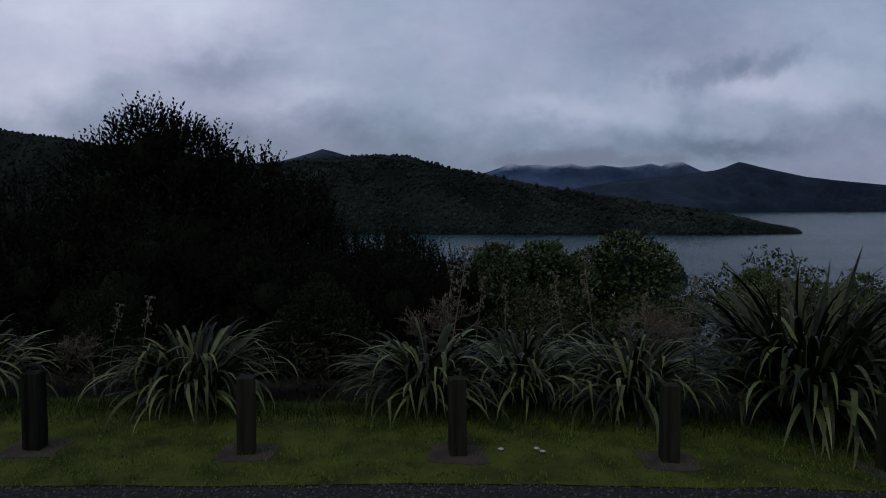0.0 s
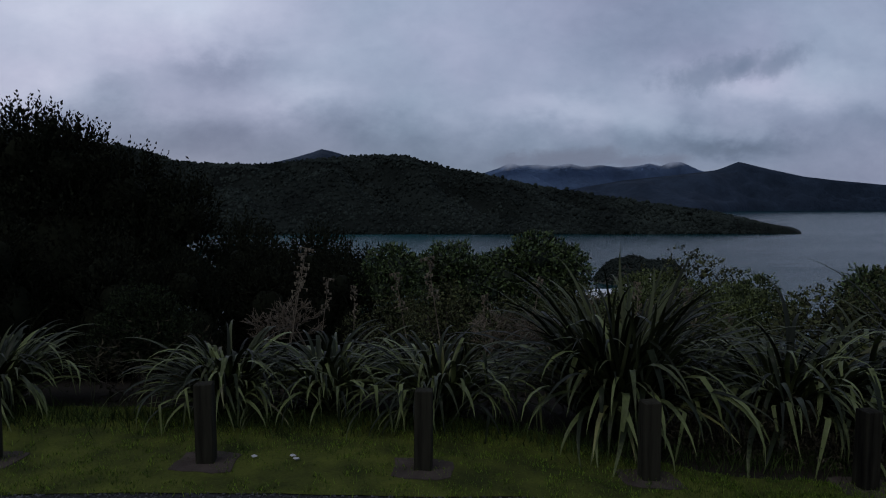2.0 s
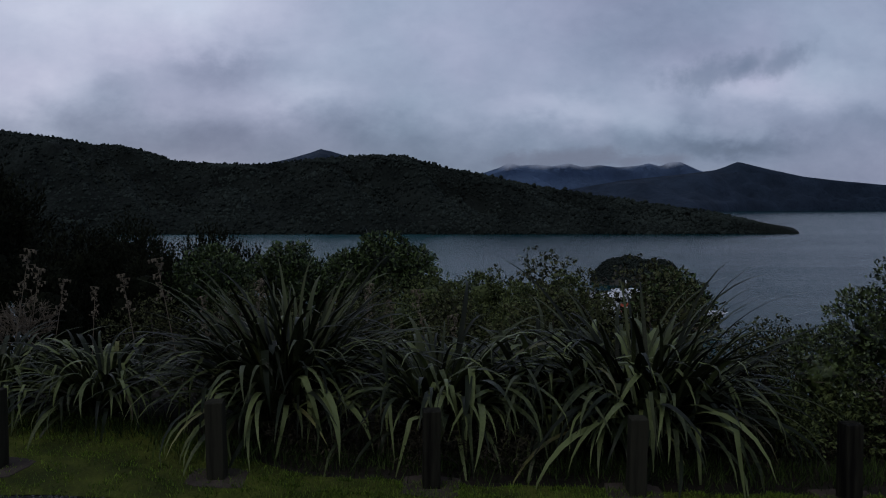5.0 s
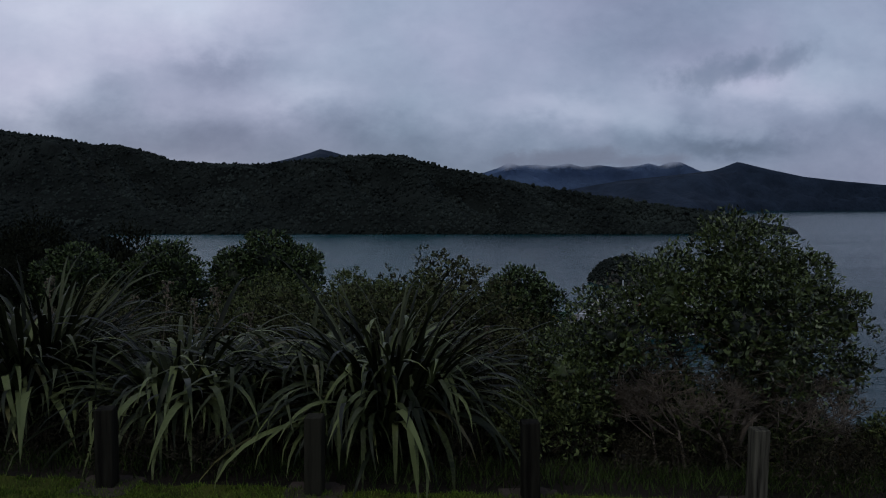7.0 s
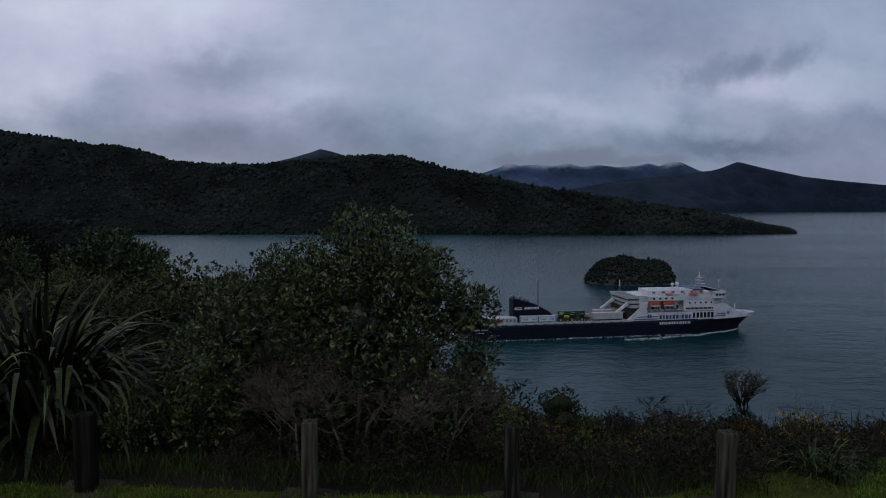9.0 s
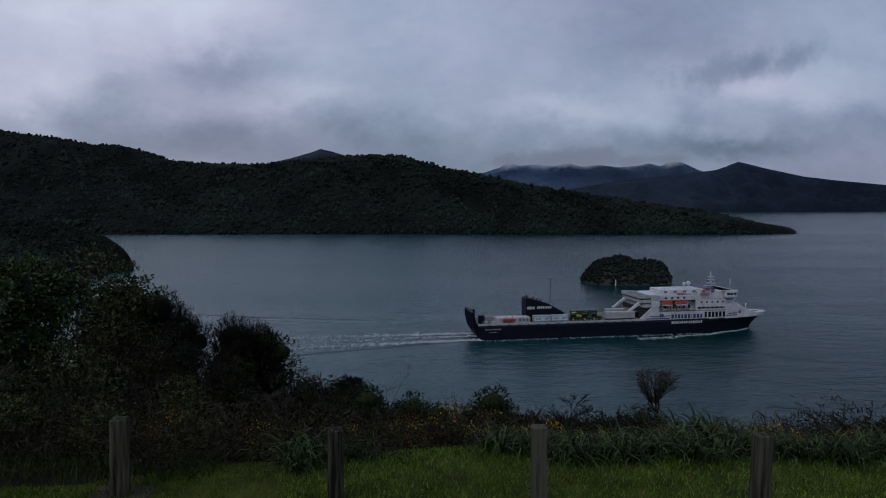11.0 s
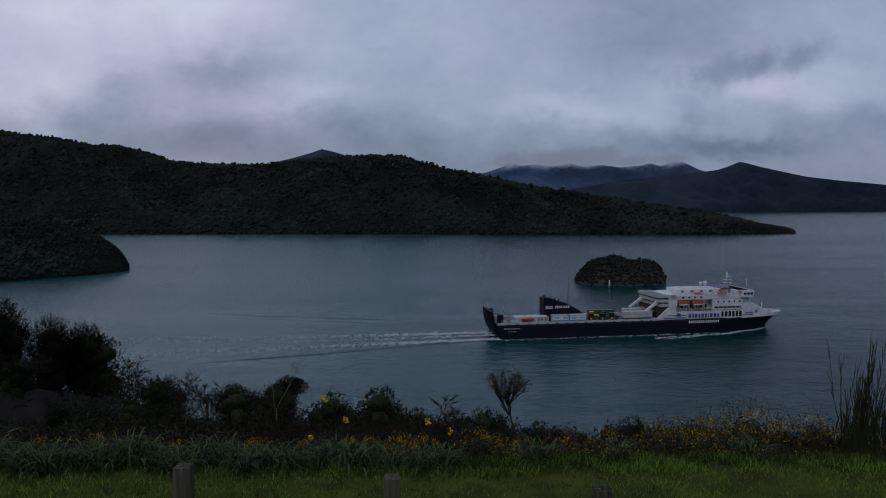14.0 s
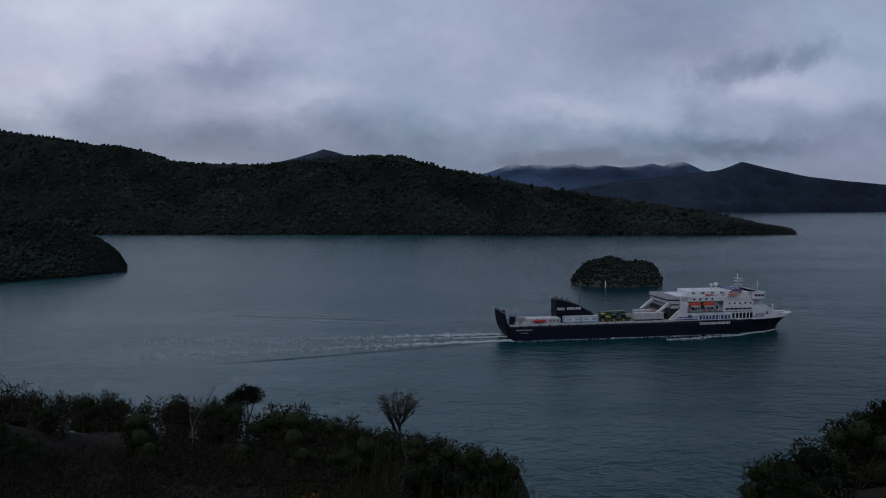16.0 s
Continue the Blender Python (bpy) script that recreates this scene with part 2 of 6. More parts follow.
def ground_z(x, y):
    """The verge is a bench that falls gently along x; past its edge the bank drops to the harbour, with a gully at one place."""
    xx = min(max(x, -60), 60)
    z = 56.455 - 0.0265 * xx + float(np.interp(xx, BENCH[0], BENCH[1]))
    d = y - edge_y(x)
    if d > 0:
        gully = step(x, 20 + 0.14 * y, 1.8) * step(-x, -(24 + 0.42 * y), 3.0)
        near = 0.20 + 0.16 * step(x, 7.5, 0.5)
        near_d = min(d, 10.0)
        z -= near * (near_d - 0.6 * (1 - math.exp(-near_d / 0.6))) + 0.37 * max(d - 10.0, 0) + 0.13 * gully * d
        z -= 0.35 * step(x, 7.5, 0.5) * step(d, 0.7, 0.15)
    if y > 12:
        z += fbm(x * 0.06, y * 0.06) * min(0.6, (y - 12) * 0.05)
    elif 3.8 < y:
        z += fbm(x * 0.7, y * 0.7) * 0.025 * min(1, (y - 3.8) * 3)
    return max(z, -4)


us = [-400 + 20 * i for i in range(19)] + [-30 + i * 0.5 for i in range(160)] + [52 + 20 * i for i in range(20)]
vs = [-150, -60, -20, -5, 0, 2, 3, 3.4] + [3.6 + 0.2 * i for i in range(30)] + [10 + i for i in range(20)] + [32 + 6 * i for i in range(28)]
ground = tagged(grid_object("ground", lambda u, v: (u, v, ground_z(u, v)), us, vs, M["soil"]), "dark soil bank falling to the harbour", "ground", kind="structure")
water = tagged(grid_object("water", lambda u, v: (u, v, 0.0), [-6000 + 400 * i for i in range(31)], [-200 + 400 * i for i in range(18)], M["water"]),
               "rippled teal grey harbour water", "water", kind="structure")


def hill(name, crest, shore, mat, x0=0.0, eye=58.0, bumps=12.0, rows=40, cols=220, gully=0.95, back=300, seed=0.0, smooth=True, label=""):
    """A hill flank from its shoreline up to its crest; crest rows: tangent of azimuth, tangent of elevation, distance; shore: azimuth, distance."""
    ca, ce, cd = zip(*crest)
    sa, sd = zip(*shore)

    def fn(a, v):
        d0, d1 = float(np.interp(a, sa, sd)), float(np.interp(a, ca, cd))
        top = max(eye + float(np.interp(a, ca, ce)) * d1, 0.5)
        if v <= 1:
            d = d0 + (d1 - d0) * v
            w = math.sin(math.pi * min(v, 1))
            spur = fbm(a * 12 + v * 1.6 + seed, v * 1.1, seed, 4)
            z = top * (v ** 0.75) * (1 + gully * spur * w) + fbm(a * 60 + seed, v * 14, 3, 3) * bumps * 0.35 * min(1, top / 45) * min(1, 4 * v) * min(1, 6 * (1 - v) + 0.15)
            z = min(z, eye + (float(np.interp(a, ca, ce)) - 0.012 * (1 - v)) * d) if top > 5 else z
            z = z if v > 0 else -2
        else:
            d = d1 + back * (v - 1) * 4
            z = top - (top * 0.5 + 3.5 * max(0, 1 - top / 20)) * (v - 1) * 4
        return (x0 + a * d, d, z)

    lo, hi = crest[0][0], crest[-1][0]
    A = [lo + (hi - lo) * i / (cols - 1) for i in range(cols)]
    V = [i / rows for i in range(rows + 1)] + [1.08, 1.25]
    ob = grid_object(name, fn, A, V, mat, smooth)
    return tagged(ob, label, "hill", kind="structure"), fn


K = 1230.0
crest_px = [(-500, 190, 2100), (-250, 205, 2000), (0, 230, 1900), (60, 240, 1880), (110, 245, 1860), (170, 257, 1830), (215, 258, 1800), (260, 268, 1760),
            (320, 287, 1700), (395, 292, 1680), (470, 292, 1660), (540, 285, 1650), (600, 280, 1640), (665, 276, 1620), (720, 278, 1600),
            (760, 288, 1580), (800, 300, 1560), (850, 308, 1540), (900, 320, 1520), (960, 332, 1500), (1040, 344, 1470), (1100, 352, 1440),
            (1160, 362, 1410), (1250, 374, 1380), (1330, 389, 1340), (1380, 400, 1300), (1402, 407, 1280), (1412, 411, 1270), (1420, 413.5, 1266)]
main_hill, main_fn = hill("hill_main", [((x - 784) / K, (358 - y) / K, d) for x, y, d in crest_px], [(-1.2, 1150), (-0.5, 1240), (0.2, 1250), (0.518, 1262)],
                          M["bush_shade"], label="bush-covered dark green headland across the harbour")
peak_px = [(300, 340), (440, 298), (480, 290), (520, 281), (555, 271), (572, 265), (590, 269), (625, 279), (700, 300), (800, 340)]
hill("hill_peak", [((x - 784) / K, (358 - y) / K, 3600) for x, y in peak_px], [(-1, 2400), (1, 2400)], M["hazed_bush"], bumps=20, back=500, seed=4, rows=20,
     label="distant dark wooded peak, blued by painted haze")
far_px = [(760, 330), (820, 314), (860, 306), (884, 298), (903, 289), (920, 294), (950, 292), (980, 295), (1008, 290), (1030, 296), (1062, 293), (1095, 297), (1130, 294), (1148, 290), (1168, 295), (1186, 287), (1205, 288), (1236, 302), (1300, 320), (1400, 335)]
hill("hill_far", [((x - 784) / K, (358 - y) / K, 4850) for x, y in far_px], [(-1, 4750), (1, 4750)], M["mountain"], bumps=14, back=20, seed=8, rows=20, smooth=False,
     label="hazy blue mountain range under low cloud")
right_px = [(900, 352), (1020, 334), (1060, 327), (1100, 320), (1180, 312), (1265, 302), (1280, 297), (1305, 287), (1325, 292), (1345, 297), (1420, 313), (1480, 320), (1568, 328), (1700, 330), (1900, 335), (2200, 330)]
hill("hill_right", [((x - 784) / K, (358 - y) / K, 4720) for x, y in right_px], [(-0.2, 3500), (0.36, 3750), (0.44, 4500), (0.56, 4670), (0.64, 4690), (1.2, 4000)], M["hazed_bush"], bumps=25, back=30, seed=12, rows=24,
     label="dark mountain across the sound, blued by painted haze")
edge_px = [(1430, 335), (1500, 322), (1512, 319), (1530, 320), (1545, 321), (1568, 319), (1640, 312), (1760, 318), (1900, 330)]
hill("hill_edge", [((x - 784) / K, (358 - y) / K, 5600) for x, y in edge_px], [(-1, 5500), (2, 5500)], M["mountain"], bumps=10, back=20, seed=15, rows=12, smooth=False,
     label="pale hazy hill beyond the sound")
head_px = [(-700, 330, 520), (-300, 360, 560), (-100, 372, 570), (0, 380, 580), (60, 388, 585), (110, 400, 590), (150, 412, 592), (175, 418, 594), (200, 434, 594), (215, 448, 592), (225, 468, 590)]
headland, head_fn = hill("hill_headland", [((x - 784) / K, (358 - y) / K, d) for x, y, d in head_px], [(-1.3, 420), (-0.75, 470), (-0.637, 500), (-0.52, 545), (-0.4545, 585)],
                         M["bush_shade"], x0=16.0, bumps=8, back=60, seed=21, rows=30, cols=120, label="wooded headland with rocky shoreline")


# ---------------------------------------------------------------- more materials
M["navy"] = material("navy_hull_paint", (0.0065, 0.0085, 0.020), 0.5, vary=0.3, scale=0.3, bump=0.05, bump_scale=3, spec=0.2)
M["white"] = material("white_ship_paint", (0.66, 0.66, 0.67), 0.45, vary=0.2, scale=0.4, bump=0.03, bump_scale=3)
M["offwhite"] = material("grey_white_paint", (0.46, 0.46, 0.46), 0.5, vary=0.25, scale=0.5, bump=0.03, bump_scale=3)
M["glass"] = material("dark_window_glass", (0.015, 0.018, 0.022), 0.12, vary=0.2, bump=0.0)
M["orange"] = material("lifeboat_orange", (0.52, 0.085, 0.035), 0.5, vary=0.15, bump=0.02)
M["red"] = material("red_paint", (0.40, 0.04, 0.03), 0.5, vary=0.2, bump=0.02)
M["blue"] = material("blue_paint", (0.03, 0.05, 0.16), 0.5, vary=0.15, bump=0.02)
M["cyan"] = material("pale_blue_paint", (0.10, 0.35, 0.50), 0.5, vary=0.15, bump=0.02)
M["green"] = material("green_machine_paint", (0.016, 0.060, 0.026), 0.5, vary=0.3, bump=0.02)
M["yellow"] = material("yellow_machine_paint", (0.55, 0.40, 0.04), 0.5, vary=0.2, bump=0.02)
M["steel"] = material("grey_steel", (0.14, 0.15, 0.16), 0.55, vary=0.3, scale=0.6, bump=0.05)
M["deck"] = material("worn_deck_paint", (0.10, 0.11, 0.11), 0.8, vary=0.3, scale=0.4, bump=0.05)
M["brown"] = material("brown_ramp", (0.16, 0.12, 0.08), 0.7, vary=0.3, scale=0.5, bump=0.05)
M["rubber"] = material("rubber_and_opening_black", (0.02, 0.02, 0.02), 0.8, vary=0.2)
M["swell"] = material("dark_swell_water", (0.002, 0.030, 0.035), 0.14, vary=0.2, scale=0.3, bump=0.3, bump_scale=1.5, spec=0.42)
M["foam"] = material("sea_foam", (0.50, 0.54, 0.56), 0.8, vary=0.35, scale=0.5, bump=0.2, bump_scale=4)


def cloud_material(color, most):
    """Thin ragged cloud: soft alpha from noise, glowing faintly like the overcast behind it."""
    m = bpy.data.materials.new("ragged_grey_cloud")
    m.use_nodes = True
    nt = m.node_tree
    N, L = nt.nodes, nt.links
    N.clear()
    out, mix = N.new("ShaderNodeOutputMaterial"), N.new("ShaderNodeMixShader")
    tr, em = N.new("ShaderNodeBsdfTransparent"), N.new("ShaderNodeEmission")
    em.inputs[0].default_value, em.inputs[1].default_value = (*color, 1), 1.0
    tc, n1, ramp = N.new("ShaderNodeTexCoord"), N.new("ShaderNodeTexNoise"), N.new("ShaderNodeMapRange")
    n1.inputs["Scale"].default_value, n1.inputs["Detail"].default_value, n1.inputs["Roughness"].default_value = 0.006, 6, 0.6
    L.new(tc.outputs["Object"], n1.inputs["Vector"])
    gr = N.new("ShaderNodeVectorMath")
    gr.operation = "LENGTH"
    mp = N.new("ShaderNodeMapping")
    L.new(tc.outputs["Generated"], mp.inputs[0])
    mp.inputs["Location"].default_value, mp.inputs["Scale"].default_value = (-1, 0, -1), (2, 0, 2)
    L.new(mp.outputs[0], gr.inputs[0])
    fall = N.new("ShaderNodeMath")
    fall.operation = "MULTIPLY_ADD"
    fall.inputs[1].default_value = -0.75
    L.new(gr.outputs["Value"], fall.inputs[0])
    L.new(n1.outputs[0], fall.inputs[2])
    ramp.interpolation_type = "SMOOTHSTEP"
    ramp.inputs["From Min"].default_value, ramp.inputs["From Max"].default_value = -0.18, 0.42
    ramp.inputs["To Min"].default_value, ramp.inputs["To Max"].default_value = 0.0, most
    L.new(fall.outputs[0], ramp.inputs["Value"])
    L.new(ramp.outputs["Result"], mix.inputs[0])
    L.new(tr.outputs[0], mix.inputs[1])
    L.new(em.outputs[0], mix.inputs[2])
    L.new(mix.outputs[0], out.inputs[0])
    return m


M["cloud"] = cloud_material((0.150, 0.200, 0.300), 0.65)
M["mist"] = cloud_material((0.168, 0.196, 0.272), 0.92)


# ---------------------------------------------------------------- building blocks
def part(name, bm, mat, parent=None, label="", smooth=False):
    me = bpy.data.meshes.new(name)
    bmesh.ops.recalc_face_normals(bm, faces=bm.faces)
    bm.to_mesh(me)
    bm.free()
    me.materials.append(mat)
    if smooth:
        me.polygons.foreach_set("use_smooth", [True] * len(me.polygons))
    ob = new(name, me)
    ob.parent = parent
    if label:
        tagged(ob, label)
    return ob


def add_box(bm, x0, x1, y0, y1, z0, z1, bevel=0.0):
    r = bmesh.ops.create_cube(bm, size=1.0)
    vs = r["verts"]
    bmesh.ops.scale(bm, vec=(x1 - x0, y1 - y0, z1 - z0), verts=vs)
    bmesh.ops.translate(bm, vec=((x0 + x1) / 2, (y0 + y1) / 2, (z0 + z1) / 2), verts=vs)
    if bevel:
        es = list({e for v in vs for e in v.link_edges})
        bmesh.ops.bevel(bm, geom=es, offset=bevel, segments=1, affect="EDGES")


def box(name, x0, x1, y0, y1, z0, z1, mat, parent, label="", bevel=0.0):
    bm = bmesh.new()
    add_box(bm, x0, x1, y0, y1, z0, z1, bevel)
    return part(name, bm, mat, parent, label)


def prism(name, pts, y0, y1, mat, parent, label="", bevel=0.0):
    """A side outline in x and z, carried across from y0 to y1."""
    bm = bmesh.new()
    a = [bm.verts.new((x, y0, z)) for x, z in pts]
    b = [bm.verts.new((x, y1, z)) for x, z in pts]
    bm.faces.new(a)
    bm.faces.new(b[::-1])
    n = len(pts)
    for i in range(n):
        bm.faces.new((a[i], a[(i + 1) % n], b[(i + 1) % n], b[i]))
    if bevel:
        bmesh.ops.bevel(bm, geom=bm.edges[:], offset=bevel, segments=1, affect="EDGES")
    return part(name, bm, mat, parent, label)


def add_tube(V, F, pts, radii, sides=5):
    """Adds a tapered tube along pts to the lists of vertices and faces."""
    base = len(V)
    pts = [Vector(p) for p in pts]
    for k, p in enumerate(pts):
        d = (pts[min(k + 1, len(pts) - 1)] - pts[max(k - 1, 0)])
        d = d.normalized() if d.length > 1e-9 else Vector((0, 0, 1))
        u = d.cross(Vector((0.3, 0.9, 0.2))).normalized()
        w = d.cross(u)
        for i in range(sides):
            an = 2 * math.pi * i / sides
            q = p + (u * math.cos(an) + w * math.sin(an)) * radii[k]
            V.append((q.x, q.y, q.z))
    for k in range(len(pts) - 1):
        for i in range(sides):
            j = (i + 1) % sides
            F.append((base + k * sides + i, base + k * sides + j, base + (k + 1) * sides + j, base + (k + 1) * sides + i))
    F.append(tuple(base + i for i in range(sides))[::-1])
    F.append(tuple(base + (len(pts) - 1) * sides + i for i in range(sides)))


def tube(name, pts, radii, mat, parent=None, label="", sides=6):
    V, F = [], []
    add_tube(V, F, pts, radii, sides)
    return mesh_object(name, V, F, mat, parent, True, label)


def empty(name, label, category, group="", m=None, kind=""):
    ob = new(name)
    ob.empty_display_size = 0.2
    if m is not None:
        ob.matrix_basis = m
    return tagged(ob, label, category, group, kind)


def array_mesh(name, V, F, mat, smooth=False):
    """A mesh from numpy arrays; F rows all have the same number of corners."""
    V, F = np.asarray(V, dtype=np.float32), np.asarray(F, dtype=np.int32)
    me = bpy.data.meshes.new(name)
    me.vertices.add(len(V))
    me.vertices.foreach_set("co", V.ravel())
    n, k = F.shape
    me.loops.add(n * k)
    me.loops.foreach_set("vertex_index", F.ravel())
    me.polygons.add(n)
    me.polygons.foreach_set("loop_start", np.arange(0, n * k, k, dtype=np.int32))
    me.update(calc_edges=True)
    me.validate()
    if smooth:
        me.polygons.foreach_set("use_smooth", [True] * n)
    me.materials.append(mat)
    return me


def array_object(name, V, F, mat, parent=None, smooth=False):
    ob = new(name, array_mesh(name, V, F, mat, smooth))
    ob.parent = parent
    return ob


ICO_V, ICO_F = None, None


def lumps(centres, radii, rng, squash=0.8, rough=0.3):
    """Small uneven crowns, twelve corners each: arrays of vertices and triangles."""
    global ICO_V, ICO_F
    if ICO_V is None:
        bm = bmesh.new()
        bmesh.ops.create_icosphere(bm, subdivisions=1, radius=1.0)
        bm.verts.ensure_lookup_table()
        ICO_V = np.array([v.co[:] for v in bm.verts])
        ICO_F = np.array([[v.index for v in f.verts] for f in bm.faces])
        bm.free()
    n = len(centres)
    jit = 1 + rng.uniform(-rough, rough, (n, len(ICO_V), 1))
    V = ICO_V[None] * jit * np.asarray(radii)[:, None, None]
    V[:, :, 2] *= squash
    V = V + np.asarray(centres)[:, None, :]
    F = ICO_F[None] + (np.arange(n) * len(ICO_V))[:, None, None]
    return V.reshape(-1, 3), F.reshape(-1, 3)


# ---------------------------------------------------------------- forest cover on the far land
def canopy(name, fn, a0, a1, v0, v1, count, r0, r1, seed, label, ridge=0):
    rng = np.random.default_rng(seed)
    C, R = [], []
    while len(C) < count:
        a, v = rng.uniform(a0, a1), rng.uniform(v0, v1)
        p = fn(a, v)
        if p[2] < 1.0 or noise.noise(Vector((p[0] * 0.008, p[1] * 0.008, p[2] * 0.02))) < -0.62:
            continue
        r = rng.uniform(r0, r1) * (0.7 + 0.6 * rng.random() ** 3) * min(1.0, 0.10 + (a1 - a) * 8)
        C.append((p[0], p[1], p[2] - r * 0.42 + rng.exponential(0.26) * r)); R.append(r)
    for i in range(ridge):
        a = rng.uniform(a0, a1)
        p = fn(a, 1.0)
        r = rng.uniform(r0, r1) * rng.uniform(0.45, 0.8) * min(1.0, (a1 - a) * 8)
        C.append((p[0], p[1], p[2] + r * rng.uniform(-0.3, 0.9))); R.append(r)
    V, F = lumps(C, R, rng, 0.95, 0.38)
    ob = array_object(name, V, F, M["bush"], smooth=True)
    return tagged(ob, label, "forest", kind="stuff")


canopy("forest", main_fn, -0.72, 0.512, 0.0, 1.0, 17000, 2.4, 5.2, 1, "dense dark native forest on the headland", ridge=620)
canopy("forest", head_fn, -0.95, -0.456, 0.02, 1.0, 5600, 1.0, 2.5, 2, "dark native forest on the near headland", ridge=160)


def island():
    """A small wooded island with a rocky rim and a white beacon."""
    cx, cy, rx, ry, h = 145.6, 505.0, 33.0, 26.0, 16.2
    root = empty("island", "small wooded island with rocky rim in harbour", "island", m=pose(cx, cy, 0))

    def shape(u, v):
        an, r = u, v
        k = 1 + 0.20 * fbm(math.cos(an) * 2, math.sin(an) * 2, 5)
        zz = h * (1 - r ** 4.4) if r < 1 else -2.0 * (r - 1) * 20
        zz = min(zz, h * (1 - 0.25 * r)) * (1 + 0.2 * fbm(math.cos(an) * r * 1.6, math.sin(an) * r * 1.6, 9) if r < 1 else 1)
        return (math.cos(an) * rx * r * k, math.sin(an) * ry * r * k, zz + 0.6 * fbm(math.cos(an) * r * 4, math.sin(an) * r * 4, 2))
    us = [2 * math.pi * i / 60 for i in range(61)]
    vs = [0.0, 0.2, 0.4, 0.6, 0.75, 0.85, 0.92, 0.97, 1.0, 1.04]
    land = grid_object("rocky_ground", shape, us, vs, M["rock"])
    land.parent = root
    rng = np.random.default_rng(7)
    C, R = [], []
    for i in range(3600):
        an, r = rng.uniform(0, 2 * math.pi), math.sqrt(rng.random()) * 0.992
        x, y, z = shape(an, r)
        q = rng.uniform(0.5, 1.4)
        C.append((x, y, z + q * 0.35 + rng.exponential(0.45))); R.append(q)
    V, F = lumps(C, R, rng, 0.9, 0.35)
    array_object("tree_crowns", V, F, M["bush"], root)
    V, F = [], []
    add_tube(V, F, [(0, 0, 0), (0.3, 0, 5), (0.6, 0, 9)], [0.35, 0.25, 0.1])
    t = mesh_object("leaning_trunk", [(v[0] + 22, v[1] - 12, v[2] + 9) for v in V], F, M["rock"], root)
    box("beacon", -14.8, -14.1, -26.0, -25.3, -0.3, 4.2, M["white"], root, "white navigation beacon post", 0.1)
    return root


island()


# ---------------------------------------------------------------- drifting cloud
CLOUD_BITS = []


def cloud_bit(x, z, w, h, tilt, mat="cloud", label="ragged dark grey cloud scrap drifting under overcast", y=4650):
    """A ragged scrap of cloud far off, slightly bowed."""
    nu, nv = 16, 8
    V = [((i / nu - 0.5) * w, 60 * ((i / nu - 0.5) ** 2 + (j / nv - 0.5) ** 2), (j / nv - 0.5) * h) for j in range(nv + 1) for i in range(nu + 1)]
    F = [(j * (nu + 1) + i, j * (nu + 1) + i + 1, (j + 1) * (nu + 1) + i + 1, (j + 1) * (nu + 1) + i) for j in range(nv) for i in range(nu)]
    ob = mesh_object("cloud", V, F, M[mat], smooth=True)
    tagged(ob, label, "cloud", "drifting clouds" if mat == "cloud" else "low mist", "structure")
    if mat == "cloud":
        CLOUD_BITS.append((ob, x, z, tilt))
    ob.matrix_basis = pose(x, y, z, 0, -tilt, 0)


cloud_bit(1720, 905, 980, 330, 12)
cloud_bit(2190, 985, 620, 260, 20)
cloud_bit(1960, 955, 460, 160, 30)
for x, z, w, h in ((470, 340, 420, 140), (720, 336, 560, 120), (1010, 338, 560, 120), (1290, 340, 520, 120), (1560, 350, 420, 130), (860, 372, 1300, 170)):
    cloud_bit(x, z, w, h, 2, "mist", "grey low mist lying on mountain tops", 4740)


# ---------------------------------------------------------------- ferry
HEADING = 10.0
SPEED = 4.45


def ship_pose(t, lift=0.85):
    d = (t - 13.0) * SPEED
    a = radians(HEADING)
    return Matrix.Translation((34.9 + d * math.cos(a), 299.3 + d * math.sin(a), lift)) @ pose(0, 0, 0, 0, 0, HEADING) @ Matrix.Diagonal((0.995, 1, 0.95, 1))


def hull_mesh(z0, z1, levels, inset=0.0, band=False):
    """A lofted hull between two heights; x runs from the stern to the bow, y across."""
    bm = bmesh.new()
    nt = 46
    rows = []
    for k in range(levels + 1):
        f = k / levels
        ring = []
        for i in range(nt + 1):
            q = i / nt
            q = q if q < 0.6 else 0.6 + 0.4 * (1 - (1 - (q - 0.6) / 0.4) ** 1.6)
            sheer = 1.3 * max(0, (q - 0.72) / 0.28) ** 2
            z = z0 + (z1 - z0) * f + sheer * (1 if band else f)
            zz = max(0, min(1, z / 7.2))
            x_end = 130.5 + 8.0 * zz ** 1.3
            x = -1.5 + 1.5 * (1 - zz) + q * x_end
            start = 82 + 20 * zz
            w = 10.0 if x < start else 10.0 * max(0.0, 1 - ((x - start) / (x_end - start)) ** 2.1) ** (0.75 - 0.15 * zz)
            ring.append((x, max(w - inset, 0.05), z))
        rows.append(ring)
    left = [[bm.verts.new((x, -w, z)) for x, w, z in r] for r in rows]
    right = [[bm.verts.new((x, w, z)) for x, w, z in r] for r in rows]
    for k in range(levels):
        for i in range(nt):
            bm.faces.new((left[k][i], left[k][i + 1], left[k + 1][i + 1], left[k + 1][i]))
            bm.faces.new((right[k][i], right[k + 1][i], right[k + 1][i + 1], right[k][i + 1]))
        bm.faces.new((left[k][0], left[k + 1][0], right[k + 1][0], right[k][0]))
        bm.faces.new((left[k][nt], right[k][nt], right[k + 1][nt], left[k + 1][nt]))
    for i in range(nt):
        bm.faces.new((left[-1][i], left[-1][i + 1], right[-1][i + 1], right[-1][i]))
    return bm


